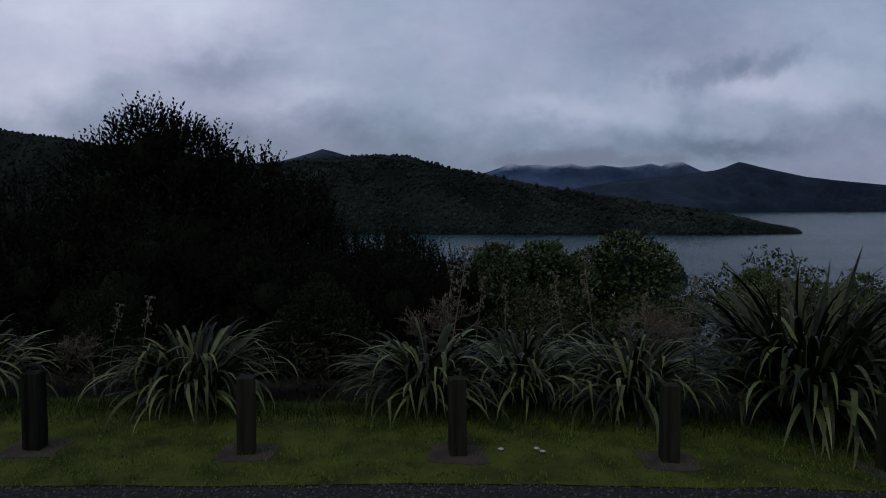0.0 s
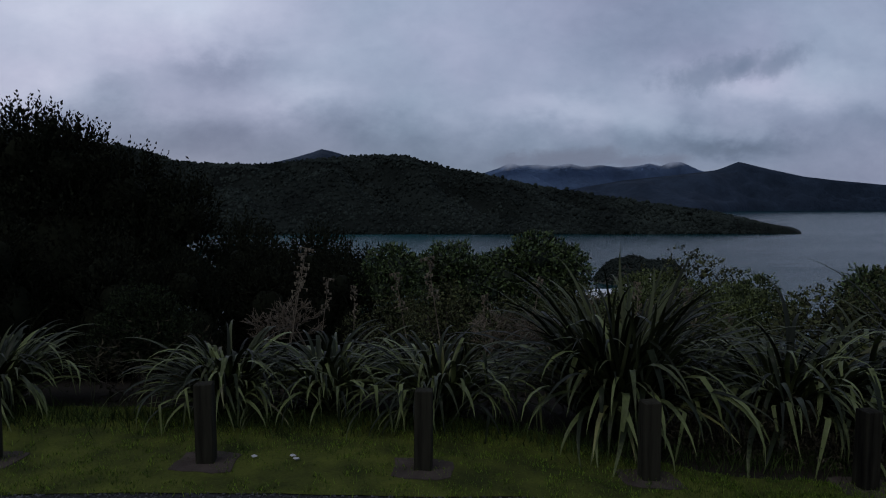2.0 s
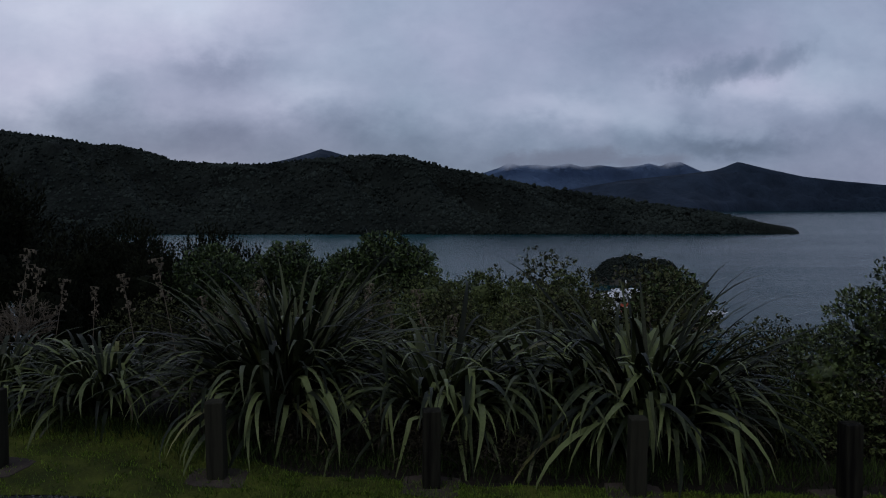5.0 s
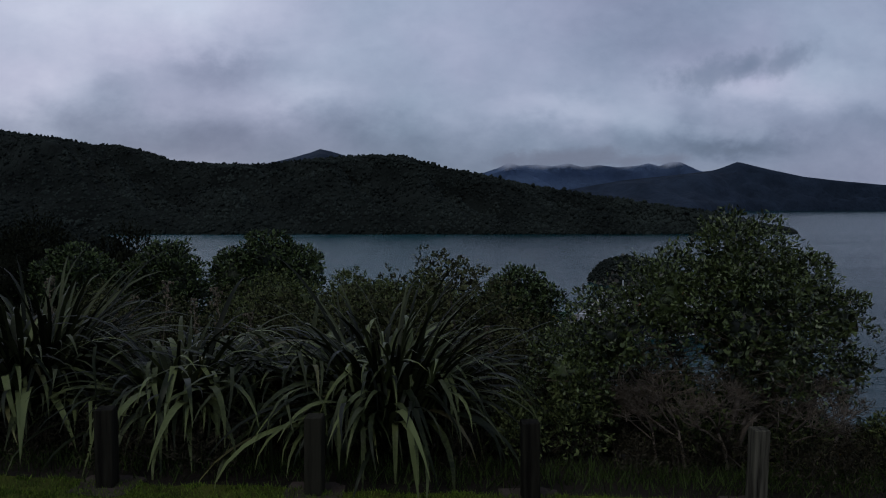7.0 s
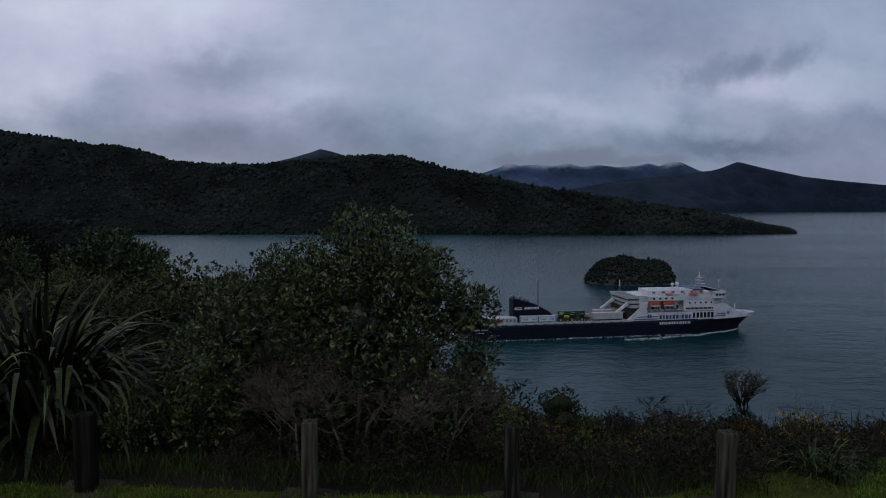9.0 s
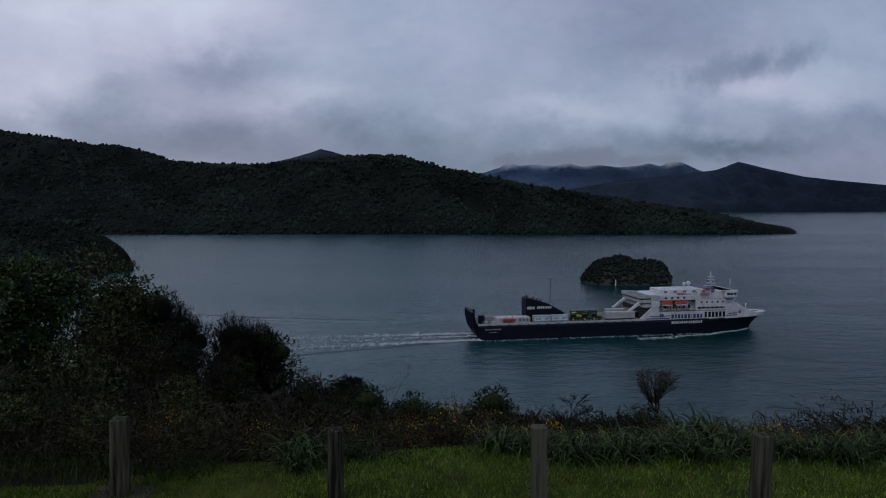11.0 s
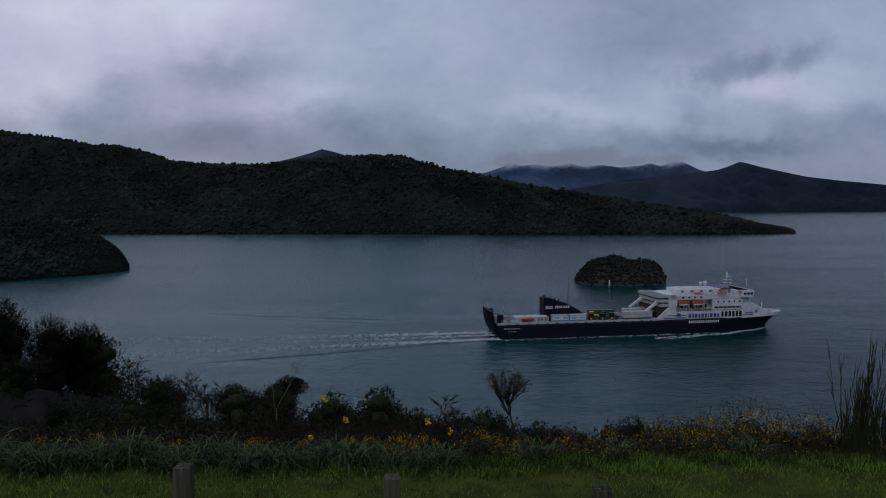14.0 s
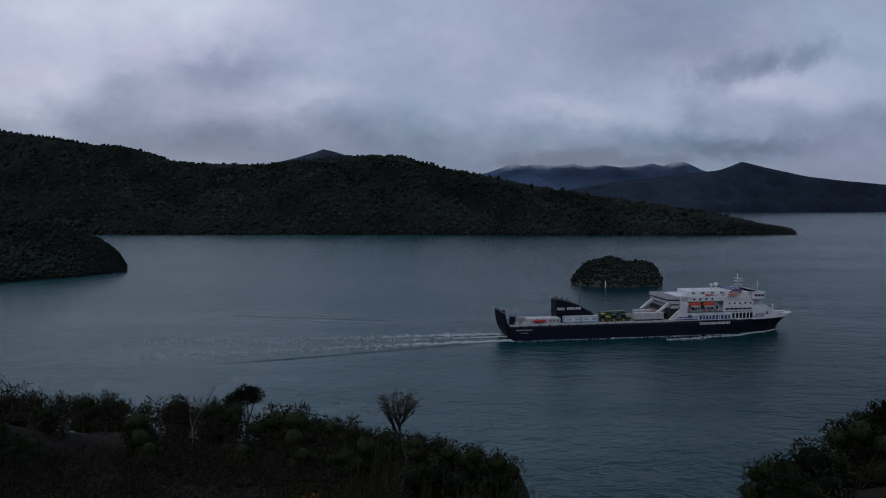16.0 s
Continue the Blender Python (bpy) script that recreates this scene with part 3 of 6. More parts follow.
def rail(name, pts, height, parent, mat, posts=8):
    """A ship's rail: three wires on stanchions."""
    V, F = [], []
    pts = [Vector(p) for p in pts]
    for h in (0.4, 0.75, 1.1):
        add_tube(V, F, [p + Vector((0, 0, h * height / 1.1)) for p in pts], [0.05] * len(pts), 4)
    for a, b in zip(pts[:-1], pts[1:]):
        for i in range(posts):
            p = a.lerp(b, i / posts)
            add_tube(V, F, [p, p + Vector((0, 0, height))], [0.05, 0.05], 4)
    return mesh_object(name, V, F, mat, parent)


def bars(prefix, x0, x1, z0, z1, widths, y, mat, parent, lean=0.0):
    """Unreadable lettering as plain bars, proud of the plate."""
    gap = 0.34
    unit = (x1 - x0) / (sum(widths) + gap * (len(widths) - 1))
    x = x0
    for w in widths:
        pts = [(x, z0), (x + w * unit, z0), (x + w * unit + lean, z1), (x + lean, z1)]
        prism(prefix, pts, y - 0.05, y, mat, parent)
        x += (w + gap) * unit


def make_ferry():
    root = empty("ferry", "navy and white roll-on ferry under way", "ferry", m=ship_pose(0))
    P = root
    part("hull", hull_mesh(-3.0, 5.7, 8), M["navy"], P, "navy blue steel hull", True)
    # white bulwark round the open deck and bow
    bm = bmesh.new()
    add_box(bm, -1.4, 73, -10.03, -9.6, 5.6, 6.5)
    add_box(bm, -1.4, 73, 9.6, 10.03, 5.6, 6.5)
    part("bulwark", bm, M["offwhite"], P, "white bulwark along deck edge")
    bow = hull_mesh(5.66, 6.0, 1, -0.03, True)
    for v in list(bow.verts):
        if v.co.x < 100:
            bow.verts.remove(v)
    part("bow_bulwark", bow, M["white"], P, "white painted bow bulwark")
    box("vehicle_deck", -1, 76, -9.6, 9.6, 5.5, 5.85, M["deck"], P, "grey open vehicle deck")
    # black plates paint the dark inside the open freeing ports
    for i in range(16):
        box("freeing_port", 3 + i * 4.3, 3.9 + i * 4.3, -10.07, -10.0, 5.62, 5.9, M["rubber"], P)
    # stern ramp, raised
    ramp = prism("stern_ramp", [(-0.8, 0.6), (-2.4, 3.6), (-3.3, 7.6), (-3.7, 11.4), (-2.9, 11.6), (-1.6, 6.0), (-0.2, 1.0)], -7.5, 7.5, M["navy"], P, "raised dark stern ramp", 0.1)
    for yy in (-6.5, -3.2, 0, 3.2, 6.5):
        prism("ramp_rib", [(-1.1, 1.0), (-2.7, 3.7), (-3.6, 7.6), (-3.95, 11.2), (-3.6, 11.2), (-3.2, 7.6), (-2.3, 3.8), (-0.7, 1.2)], yy - 0.2, yy + 0.2, M["navy"], ramp)
    for yy in (-8.9, 8.9):
        box("ramp_tower", -1.2, 1.2, yy - 0.8, yy + 0.8, 5.7, 10.2, M["navy"], P, bevel=0.15)
        tube("ramp_stay", [(0, yy * 0.85, 10), (-3.0, yy * 0.8, 11.2)], [0.14, 0.14], M["steel"], P)
    tube("stern_mast", [(2.2, -6, 5.8), (2.2, -6, 13.6)], [0.13, 0.06], M["steel"], P)
    tube("mast_arm", [(1.5, -6, 11.6), (2.9, -6, 11.6)], [0.06, 0.06], M["steel"], P)
    for i, (xx, hh) in enumerate(((2.2, 1.6), (3.8, 2.1), (5.6, 1.4))):
        box("winch", xx - 0.6, xx + 0.6, -8.8, -7.4, 5.8, 5.8 + hh, M["steel"] if i % 2 else M["offwhite"], P, bevel=0.2)
    rail("stern_rail", [(0.5, -9.7, 6.4), (8, -9.7, 6.4)], 1.1, P, M["offwhite"], 8)
    # funnel
    fun = prism("funnel", [(21.6, 5.8), (21.3, 8.8), (21.2, 16.2), (23.0, 16.4), (31.0, 13.9), (37.6, 10.2), (39.2, 8.8), (39.4, 5.8)], -3.4, 3.4, M["navy"], P, "navy raked funnel housing", 0.2)
    for k, (xx, zz, hh) in enumerate(((21.3, 16.4, 1.3), (22.4, 16.4, 1.4), (25.3, 15.5, 1.5), (26.9, 15.0, 1.5), (28.6, 14.4, 1.5))):
        tube("exhaust_pipe", [(xx, -1.2 + 0.5 * (k % 3), zz), (xx, -1.2 + 0.5 * (k % 3), zz + hh)], [0.42, 0.42], M["steel"], fun, sides=8)
    bars("mark_bar", 21.8, 25.2, 12.1, 12.5, [1], -3.42, M["white"], fun)
    bars("mark_bar", 21.8, 25.2, 11.4, 11.8, [1], -3.42, M["white"], fun)
    bars("name_bar", 26.2, 32.6, 11.5, 12.6, [0.7, 0.6, 0.8, 0.7, 0.3, 0.6, 0.7, 0.9], -3.42, M["white"], fun, 0.3)
    # lattice aerial mast
    V, F = [], []
    for dx, dy in ((-0.35, -0.35), (0.35, -0.35), (0, 0.4)):
        add_tube(V, F, [(33.4 + dx, dy, 9), (33.4 + dx * 0.4, dy * 0.4, 25.0)], [0.1, 0.07], 4)
    for k in range(22):
        z = 10 + k * 0.68
        s1 = 1 - 0.6 * (z - 9) / 16
        add_tube(V, F, [(33.4 - 0.35 * s1, -0.35 * s1, z), (33.4 + 0.35 * s1, -0.35 * s1, z + 0.34)], [0.05, 0.05], 3)
        add_tube(V, F, [(33.4 + 0.35 * s1, -0.35 * s1, z + 0.34), (33.4 - 0.35 * s1, -0.35 * s1, z + 0.68)], [0.05, 0.05], 3)
    mesh_object("aerial_mast", V, F, M["steel"], P, label="grey lattice aerial mast")
    # deckhouses beside the funnel
    h = box("deckhouse", 7.2, 22.0, -7.6, -2.5, 5.8, 8.5, M["offwhite"], P, "off-white deckhouse with red rescue boat", 0.12)
    prism("rescue_boat", [(9.5, 7.6), (10.3, 7.0), (14.6, 7.0), (15.4, 7.7), (15.0, 8.1), (10.0, 8.1)], -8.9, -7.7, M["red"], P, "red rescue boat", 0.15)
    for xx in (11, 13.8):
        tube("davit", [(xx, -7.6, 6), (xx, -8.4, 9.2), (xx, -9.0, 9.4)], [0.1, 0.1, 0.08], M["steel"], P)
    for xx in (17, 18.6, 20.2):
        box("vent", xx, xx + 0.8, -7.66, -7.58, 6.8, 7.9, M["steel"], h)
    # accommodation block
    low = prism("lower_superstructure", [(70.6, 5.7), (77.3, 11.9), (77.3, 12.4), (80, 12.4), (80, 9.8), (112, 9.8), (112, 6.0)], -9.75, 9.75, M["white"], P, "white steel superstructure", 0.1)
    stations = [(112, 9.6, 12.6), (116, 9.1, 12.6), (118.6, 8.75, 12.5), (122, 8.0, 10.6), (125.2, 7.3, 8.7), (131, 5.35, 7.35), (135.5, 2.7, 7.15)]
    bm = bmesh.new()
    rings = []
    for x, w, top_z in stations:
        rings.append([bm.verts.new(v) for v in ((x, -w, 5.6), (x, w, 5.6), (x, w * 0.985, top_z), (x, -w * 0.985, top_z))])
    for a, b in zip(rings[:-1], rings[1:]):
        for i in range(4):
            bm.faces.new((a[i], a[(i + 1) % 4], b[(i + 1) % 4], b[i]))
    bm.faces.new(rings[0])
    bm.faces.new(rings[-1][::-1])
    fore = part("forward_superstructure", bm, M["white"], P, "white sloping forward house")

    def fore_strip(name, x0, x1, z0, z1, mat):
        """A flat painted patch on the forward house's tapering side."""
        w0, w1 = (float(np.interp(x, [a[0] for a in stations], [a[1] for a in stations])) for x in (x0, x1))
        bm = bmesh.new()
        for off in (0.0, 0.06):
            for x, w, z in ((x0, w0, z0), (x1, w1, z0), (x1, w1, z1), (x0, w0, z1)):
                bm.verts.new((x, -w - off, z))
        v = list(bm.verts)
        for f in ((0, 1, 2, 3), (7, 6, 5, 4), (0, 4, 5, 1), (1, 5, 6, 2), (2, 6, 7, 3), (3, 7, 4, 0)):
            bm.faces.new([v[i] for i in f])
        return part(name, bm, mat, fore)
    fore_strip("blue_stripe", 112.6, 118.4, 6.75, 7.15, M["blue"])
    fore_strip("blue_stripe", 113.6, 118.4, 7.7, 8.1, M["blue"])
    fore_strip("side_door", 119.2, 120.6, 7.6, 9.0, M["steel"])
    core = box("upper_superstructure", 77.3, 117.6, -7.4, 7.4, 9.8, 17.0, M["white"], P, bevel=0.1)
    for sy in (-1, 1):
        ya, yb = (-9.9, -8.9) if sy < 0 else (8.9, 9.9)
        box("side_wall", 76.6, 80.2, ya, yb, 11.6, 16.9, M["white"], P, bevel=0.06)
        box("side_wall", 97.4, 112.0, ya, yb, 9.7, 14.9, M["white"], P, bevel=0.06)
        box("side_wall", 76.9, 99.0, ya, yb, 14.9, 16.9, M["white"], P, bevel=0.06)
        rail("deck_rail", [(99, sy * 9.7, 15.0), (110, sy * 9.7, 15.0)], 1.1, P, M["offwhite"], 10)
        box("promenade_deck", 80, 112, min(ya, sy * 7.2), max(yb, sy * 7.2), 9.6, 9.85, M["deck"], P)
        box("boat_deck", 76.9, 112.4, min(ya, sy * 7.2), max(yb, sy * 7.2), 14.75, 14.95, M["offwhite"], P)
    for k in range(7):
        box("window", 81 + k * 2.3, 82.3 + k * 2.3, -7.46, -7.38, 10.6, 12.2, M["glass"], core)
    for k in range(4):
        box("porthole", 82.6 + k * 2.9, 83.6 + k * 2.9, -9.96, -9.88, 15.5, 16.3, M["glass"], P, bevel=0.1)
    for k in range(5):
        box("cabin_window", 99.8 + k * 2.6, 100.6 + k * 2.6, -9.96, -9.88, 13.2, 14.0, M["glass"], P, bevel=0.08)
    box("window_band", 98.3, 111.4, -9.95, -9.87, 10.55, 11.35, M["glass"], P)
    for k in range(6):
        box("window_post", 100.2 + k * 2.1, 100.4 + k * 2.1, -9.99, -9.9, 10.5, 11.4, M["white"], P)
    for k in range(6):
        w = 1.25 if k else 1.1
        box("lounge_window", 101.9 + k * 1.75, 101.9 + k * 1.75 + w, -9.82, -9.72, 6.45, 8.95, M["glass"], P, bevel=0.05)
    for k in range(2):
        box("side_door", 80.4 + 1.0 * k, 81.2 + 1.0 * k, -9.8, -9.7, 7.0, 8.6, M["blue"], P)
    # lifeboats in their davits
    for k in range(2):
        x = 80.9 + k * 6.6
        boat = prism("lifeboat", [(x, 13.4), (x + 0.8, 12.3), (x + 5.2, 12.3), (x + 6.1, 13.5), (x + 5.3, 14.4), (x + 0.9, 14.4)], -9.9, -7.9, M["orange"], P, "orange covered lifeboat", 0.35)
        prism("keel", [(x + 0.4, 12.9), (x + 1.0, 12.1), (x + 5.0, 12.1), (x + 5.7, 12.9)], -9.93, -7.9, M["white"], boat, "white boat hull", 0.2)
        for dx in (0.9, 5.2):
            tube("davit", [(x + dx, -7.4, 10), (x + dx, -8.4, 12.3), (x + dx, -9.4, 14.6)], [0.13, 0.13, 0.1], M["offwhite"], P)
    for k in range(4):
        tube("deck_pillar", [(80.6 + k * 4.4, -9.5, 9.8), (80.6 + k * 4.4, -9.5, 14.8)], [0.12, 0.12], M["white"], P)
    rail("promenade_rail", [(80.3, -9.7, 9.8), (97.4, -9.7, 9.8)], 1.1, P, M["offwhite"], 14)
    for k in range(6):
        box("deck_locker", 81.5 + k * 2.5, 82.7 + k * 2.5, -8.6, -7.6, 9.85, 10.7 + 0.3 * (k % 2), M["steel"] if k % 3 else M["red"], P, bevel=0.1)
    # open decks at the after end
    for k, (z, x0) in enumerate(((11.6, 72.6), (13.7, 71.6), (15.8, 71.0))):
        box("after_deck", x0, 77.4, -9.2, 9.2, z, z + 0.25, M["offwhite"], P, bevel=0.05)
        bm = bmesh.new()
        add_box(bm, x0, 77.2, -9.25, -9.05, z + 0.2, z + 1.45)
        add_box(bm, x0, 77.2, 9.05, 9.25, z + 0.2, z + 1.45)
        add_box(bm, x0 - 0.1, x0 + 0.15, -9.2, 9.2, z + 0.2, z + 1.45)
        part("deck_screen", bm, M["offwhite"], P)
    box("after_bulkhead", 73.5, 77.4, -8.2, 8.2, 11.8, 16.6, M["steel"], P)
    for sy in (-7.5, 7.5):
        prism("ramp_strut", [(65.4, 9.3), (66.8, 9.3), (73.2, 13.6), (73.0, 14.4), (71.8, 14.4)], sy - 0.5, sy + 0.5, M["white"], P, "white diagonal strut", 0.1)
    prism("garage_ramp", [(58, 6.0), (72, 9.6), (72, 9.9), (58, 6.3)], -6.8, 6.8, M["brown"], P, "brown internal ramp")
    # solid black block paints the shade inside the garage mouth
    box("garage_opening", 71.4, 77.2, -8.6, 8.6, 5.9, 11.8, M["rubber"], P)
    # upper works
    top = box("upper_deckhouse", 83.0, 108.0, -5.4, 5.4, 16.95, 19.1, M["white"], P, bevel=0.15)
    rail("top_rail", [(83.0, -5.3, 19.1), (108, -5.3, 19.1)], 1.0, P, M["offwhite"], 14)
    rail("roof_rail", [(77.5, -9.8, 16.9), (109, -9.8, 16.9)], 1.1, P, M["offwhite"], 20)
    for k in range(5):
        box("vent_box", 84.5 + k * 4.6, 86.0 + k * 4.6, -5.46, -5.36, 17.6, 18.6, M["steel"], top)
    bridge = prism("wheelhouse", [(108.6, 14.9), (108.6, 18.7), (116.4, 18.7), (117.8, 17.8), (117.0, 14.9)], -8.6, 8.6, M["white"], P, "white wheelhouse with wide windows", 0.12)
    for sy in (-1, 1):
        box("bridge_wing", 111.5, 117.0, min(sy * 8.5, sy * 10.6), max(sy * 8.5, sy * 10.6), 15.4, 18.5, M["white"], P, bevel=0.15)
        for k in range(3):
            box("wing_window", 112.1 + k * 1.6, 113.4 + k * 1.6, sy * 10.6 - 0.05, sy * 10.6 + 0.05, 16.7, 17.7, M["glass"], P, bevel=0.04)
    for k in range(9):
        yy = -7.6 + k * 1.9
        prism("bridge_window", [(117.42, 16.3), (117.5, 16.3), (117.82, 17.5), (117.74, 17.5)], yy - 0.75, yy + 0.75, M["glass"], bridge)
    box("bridge_roof", 110.5, 117.6, -10.6, 10.6, 18.5, 18.7, M["offwhite"], P, bevel=0.05)
    box("blue_dodger", 104, 109, -6.5, 6.5, 19.0, 19.5, M["blue"], P, bevel=0.05)
    # masts, domes and small gear
    tube("radar_mast", [(110.6, 0, 18.8), (110.4, 0, 22.0), (110.2, 0, 26.6)], [0.7, 0.4, 0.12], M["white"], P, sides=8)
    for z, w in ((21.0, 2.6), (22.6, 2.0), (24.0, 1.2)):
        box("radar_bar", 110.2 - w / 2, 110.2 + w / 2 + 0.8, -1.4, 1.4, z, z + 0.25, M["offwhite"], P, bevel=0.05)
    for xx, rr in ((96.2, 0.75), (98.4, 0.95)):
        bm = bmesh.new()
        bmesh.ops.create_uvsphere(bm, u_segments=14, v_segments=9, radius=rr)
        bmesh.ops.translate(bm, vec=(xx, -1.5, 20.6 + rr), verts=bm.verts[:])
        add_box(bm, xx - 0.2, xx + 0.2, -1.7, -1.3, 19.6, 20.9)
        part("radome", bm, M["white"], P, "white satellite dome", True)
    tube("whip_aerial", [(116.3, -6, 18.8), (116.3, -6, 23.6)], [0.06, 0.04], M["white"], P)
    tube("whip_aerial", [(104.0, -4, 19.6), (104.0, -4, 22.4)], [0.08, 0.05], M["red"], P)
    prism("rescue_boat", [(100.5, 17.6), (101.2, 17.1), (104.8, 17.1), (105.5, 17.7), (105, 18.1), (101, 18.1)], -8.9, -7.4, M["orange"], P, "orange rescue boat", 0.15)
    tube("crane", [(99.0, -7.5, 16.9), (99.0, -7.5, 18.2), (97.0, -8.0, 15.4)], [0.18, 0.16, 0.1], M["steel"], P)
    tube("crane", [(106.4, -7.5, 16.9), (106.4, -7.5, 19.2), (103.6, -8.0, 19.0)], [0.18, 0.16, 0.1], M["orange"], P)
    for xx in (90.2, 93.5):
        box("roof_box", xx, xx + 2.6, -8.6, -6.4, 16.9, 17.8, M["red"] if xx < 92 else M["offwhite"], P, bevel=0.1)
    for k in range(5):
        box("bollard", 126 + k * 1.7, 126.6 + k * 1.7, -2.4 + 0.2 * k, -1.8 + 0.2 * k, 6.6, 7.6 + 0.2 * (k % 2), M["steel"], P, bevel=0.1)
    rail("bow_rail", [(124.5, -6.4, 8.1), (131, -4.1, 7.3), (137.3, -0.6, 7.6)], 0.8, P, M["steel"], 6)
    tube("bow_mast", [(128.5, 0, 7), (128.5, 0, 11)], [0.15, 0.1], M["white"], P)
    # paintwork
    bars("wordmark_bar", 86.0, 100.8, 6.3, 8.15, [0.75, 0.55, 0.75, 0.6, 0.75, 0.75, 0.25, 0.75, 0.8, 0.6], -9.76, M["blue"], P)
    bars("wordmark_bar", 86.0, 100.6, 3.9, 5.0, [0.6, 0.65, 0.65, 0.65, 0.15, 0.55, 0.5, 0.6, 0.6, 0.25, 0.5, 0.1, 0.5, 0.5, 0.6, 0.6, 0.25, 0.5, 0.5], -10.02, M["white"], P)
    for x0, x1, z in ((74.0, 85.0, 6.25), (75.5, 85.0, 7.35)):
        prism("blue_stripe", [(x0, z), (x1, z), (x1 + 0.4, z + 0.42), (x0 + 0.4, z + 0.42)], -9.84, -9.74, M["blue"], P)
    bars("name_bar", 1.6, 8.4, 3.6, 4.15, [0.6, 0.5, 0.6, 0.5, 0.5, 0.2, 0.6, 0.6, 0.5, 0.6], -10.02, M["offwhite"], P)
    bars("port_bar", 3.4, 6.8, 2.4, 2.75, [0.5, 0.5, 0.6, 0.5, 0.5, 0.5], -10.02, M["offwhite"], P)
    box("rubbing_strake", -1, 100, -10.12, -9.95, 3.0, 3.3, M["navy"], P)
    return root


ferry = make_ferry()


# ---------------------------------------------------------------- cargo on the ferry's deck
CARGO = []


def trailer(x, y, length, body, stripe=None, height=3.4, label="white curtain-sided trailer on the ferry deck"):
    root = empty("trailer", label, "trailer", "cargo on the ferry")
    box("body", 0, length, -1.25, 1.25, 1.1 if stripe is None else 0.6, height, body, root, bevel=0.08)
    box("chassis", 0.2, length - 0.2, -0.9, 0.9, 0.75, 1.1, M["steel"], root)
    for wx in (1.2, 2.4, length - 1.8):
        for wy in (-1.1, 0.85):
            bm = bmesh.new()
            bmesh.ops.create_cone(bm, cap_ends=True, segments=14, radius1=0.5, radius2=0.5, depth=0.28)
            bmesh.ops.rotate(bm, verts=bm.verts[:], cent=(0, 0, 0), matrix=Matrix.Rotation(radians(90), 3, "X"))
            bmesh.ops.translate(bm, vec=(wx, wy + 0.1, 0.5), verts=bm.verts[:])
            part("wheel", bm, M["rubber"], root)
    if stripe:
        box("stripe_panel", 0.2, length - 0.2, -1.29, -1.24, 1.0, height - 0.5, M["white"], root)
        for q in (0.0, 0.52):
            bars("sign_bar", length * (0.12 + q), length * (0.40 + q * 0.98), 1.5, 2.3, [0.6, 0.9, 0.9, 0.9], -1.30, stripe, root, 0.15)
        box("stripe", 0.2, length - 0.2, -1.3, -1.28, 0.75, 1.05, stripe, root)
    for k in range(int(length // 1.2)):
        box("roof_rib", 0.6 + k * 1.2, 0.7 + k * 1.2, -1.2, 1.2, height, height + 0.05, M["offwhite"], root)
    CARGO.append((root, Matrix.Translation((x, y, 5.86))))
    return root


def tractor(x, y, body, label):
    root = empty("farm_tractor", label, "tractor", "cargo on the ferry")
    prism("bonnet", [(2.1, 1.0), (4.4, 1.0), (4.5, 1.9), (2.1, 2.1)], -0.45, 0.45, body, root, bevel=0.08)
    prism("cab", [(0.3, 1.2), (2.1, 1.2), (2.0, 3.0), (0.5, 3.0)], -0.75, 0.75, M["glass"], root, bevel=0.06)
    box("cab_roof", 0.2, 2.2, -0.85, 0.85, 3.0, 3.2, body, root, bevel=0.06)
    for wx, r, wy in ((0.8, 0.95, -1.0), (0.8, 0.95, 1.0), (3.8, 0.6, -0.9), (3.8, 0.6, 0.9)):
        bm = bmesh.new()
        bmesh.ops.create_cone(bm, cap_ends=True, segments=16, radius1=r, radius2=r, depth=0.5)
        bmesh.ops.rotate(bm, verts=bm.verts[:], cent=(0, 0, 0), matrix=Matrix.Rotation(radians(90), 3, "X"))
        bmesh.ops.translate(bm, vec=(wx, wy, r), verts=bm.verts[:])
        w = part("wheel", bm, M["rubber"], root)
        bm = bmesh.new()
        bmesh.ops.create_cone(bm, cap_ends=True, segments=12, radius1=r * 0.5, radius2=r * 0.5, depth=0.56)
        bmesh.ops.rotate(bm, verts=bm.verts[:], cent=(0, 0, 0), matrix=Matrix.Rotation(radians(90), 3, "X"))
        bmesh.ops.translate(bm, vec=(wx, wy, r), verts=bm.verts[:])
        part("rim", bm, M["yellow"], w)
    CARGO.append((root, Matrix.Translation((x, y, 5.86)) @ Matrix.Diagonal((1.15, 1.15, 1.25, 1))))
    return root


trailer(23.2, -7.6, 7.4, M["offwhite"], M["cyan"], 3.2, "white freight trailer with pale blue lettering bars")
trailer(31.0, -7.6, 7.4, M["offwhite"], M["cyan"], 3.2, "white freight trailer with pale blue lettering bars")
trailer(55.6, -7.9, 13.5, M["offwhite"], None, 3.9)
trailer(44.0, 3.0, 12.0, M["green"], None, 3.2, "dark green covered trailer on the ferry deck")
trailer(60.0, 2.0, 9.0, M["offwhite"], None, 3.6)
for k, (x, y, c, lab) in enumerate(((40.5, -6.5, M["green"], "green tractor with yellow wheels"), (45.6, -6.8, M["green"], "green tractor with yellow wheels"),
                                    (50.2, -6.2, M["green"], "green tractor with yellow wheels"), (42.5, -2.0, M["yellow"], "yellow loader tractor with black tyres"), (48.0, -2.2, M["green"], "green tractor with yellow wheels"))):
    tractor(x, y, c, lab)


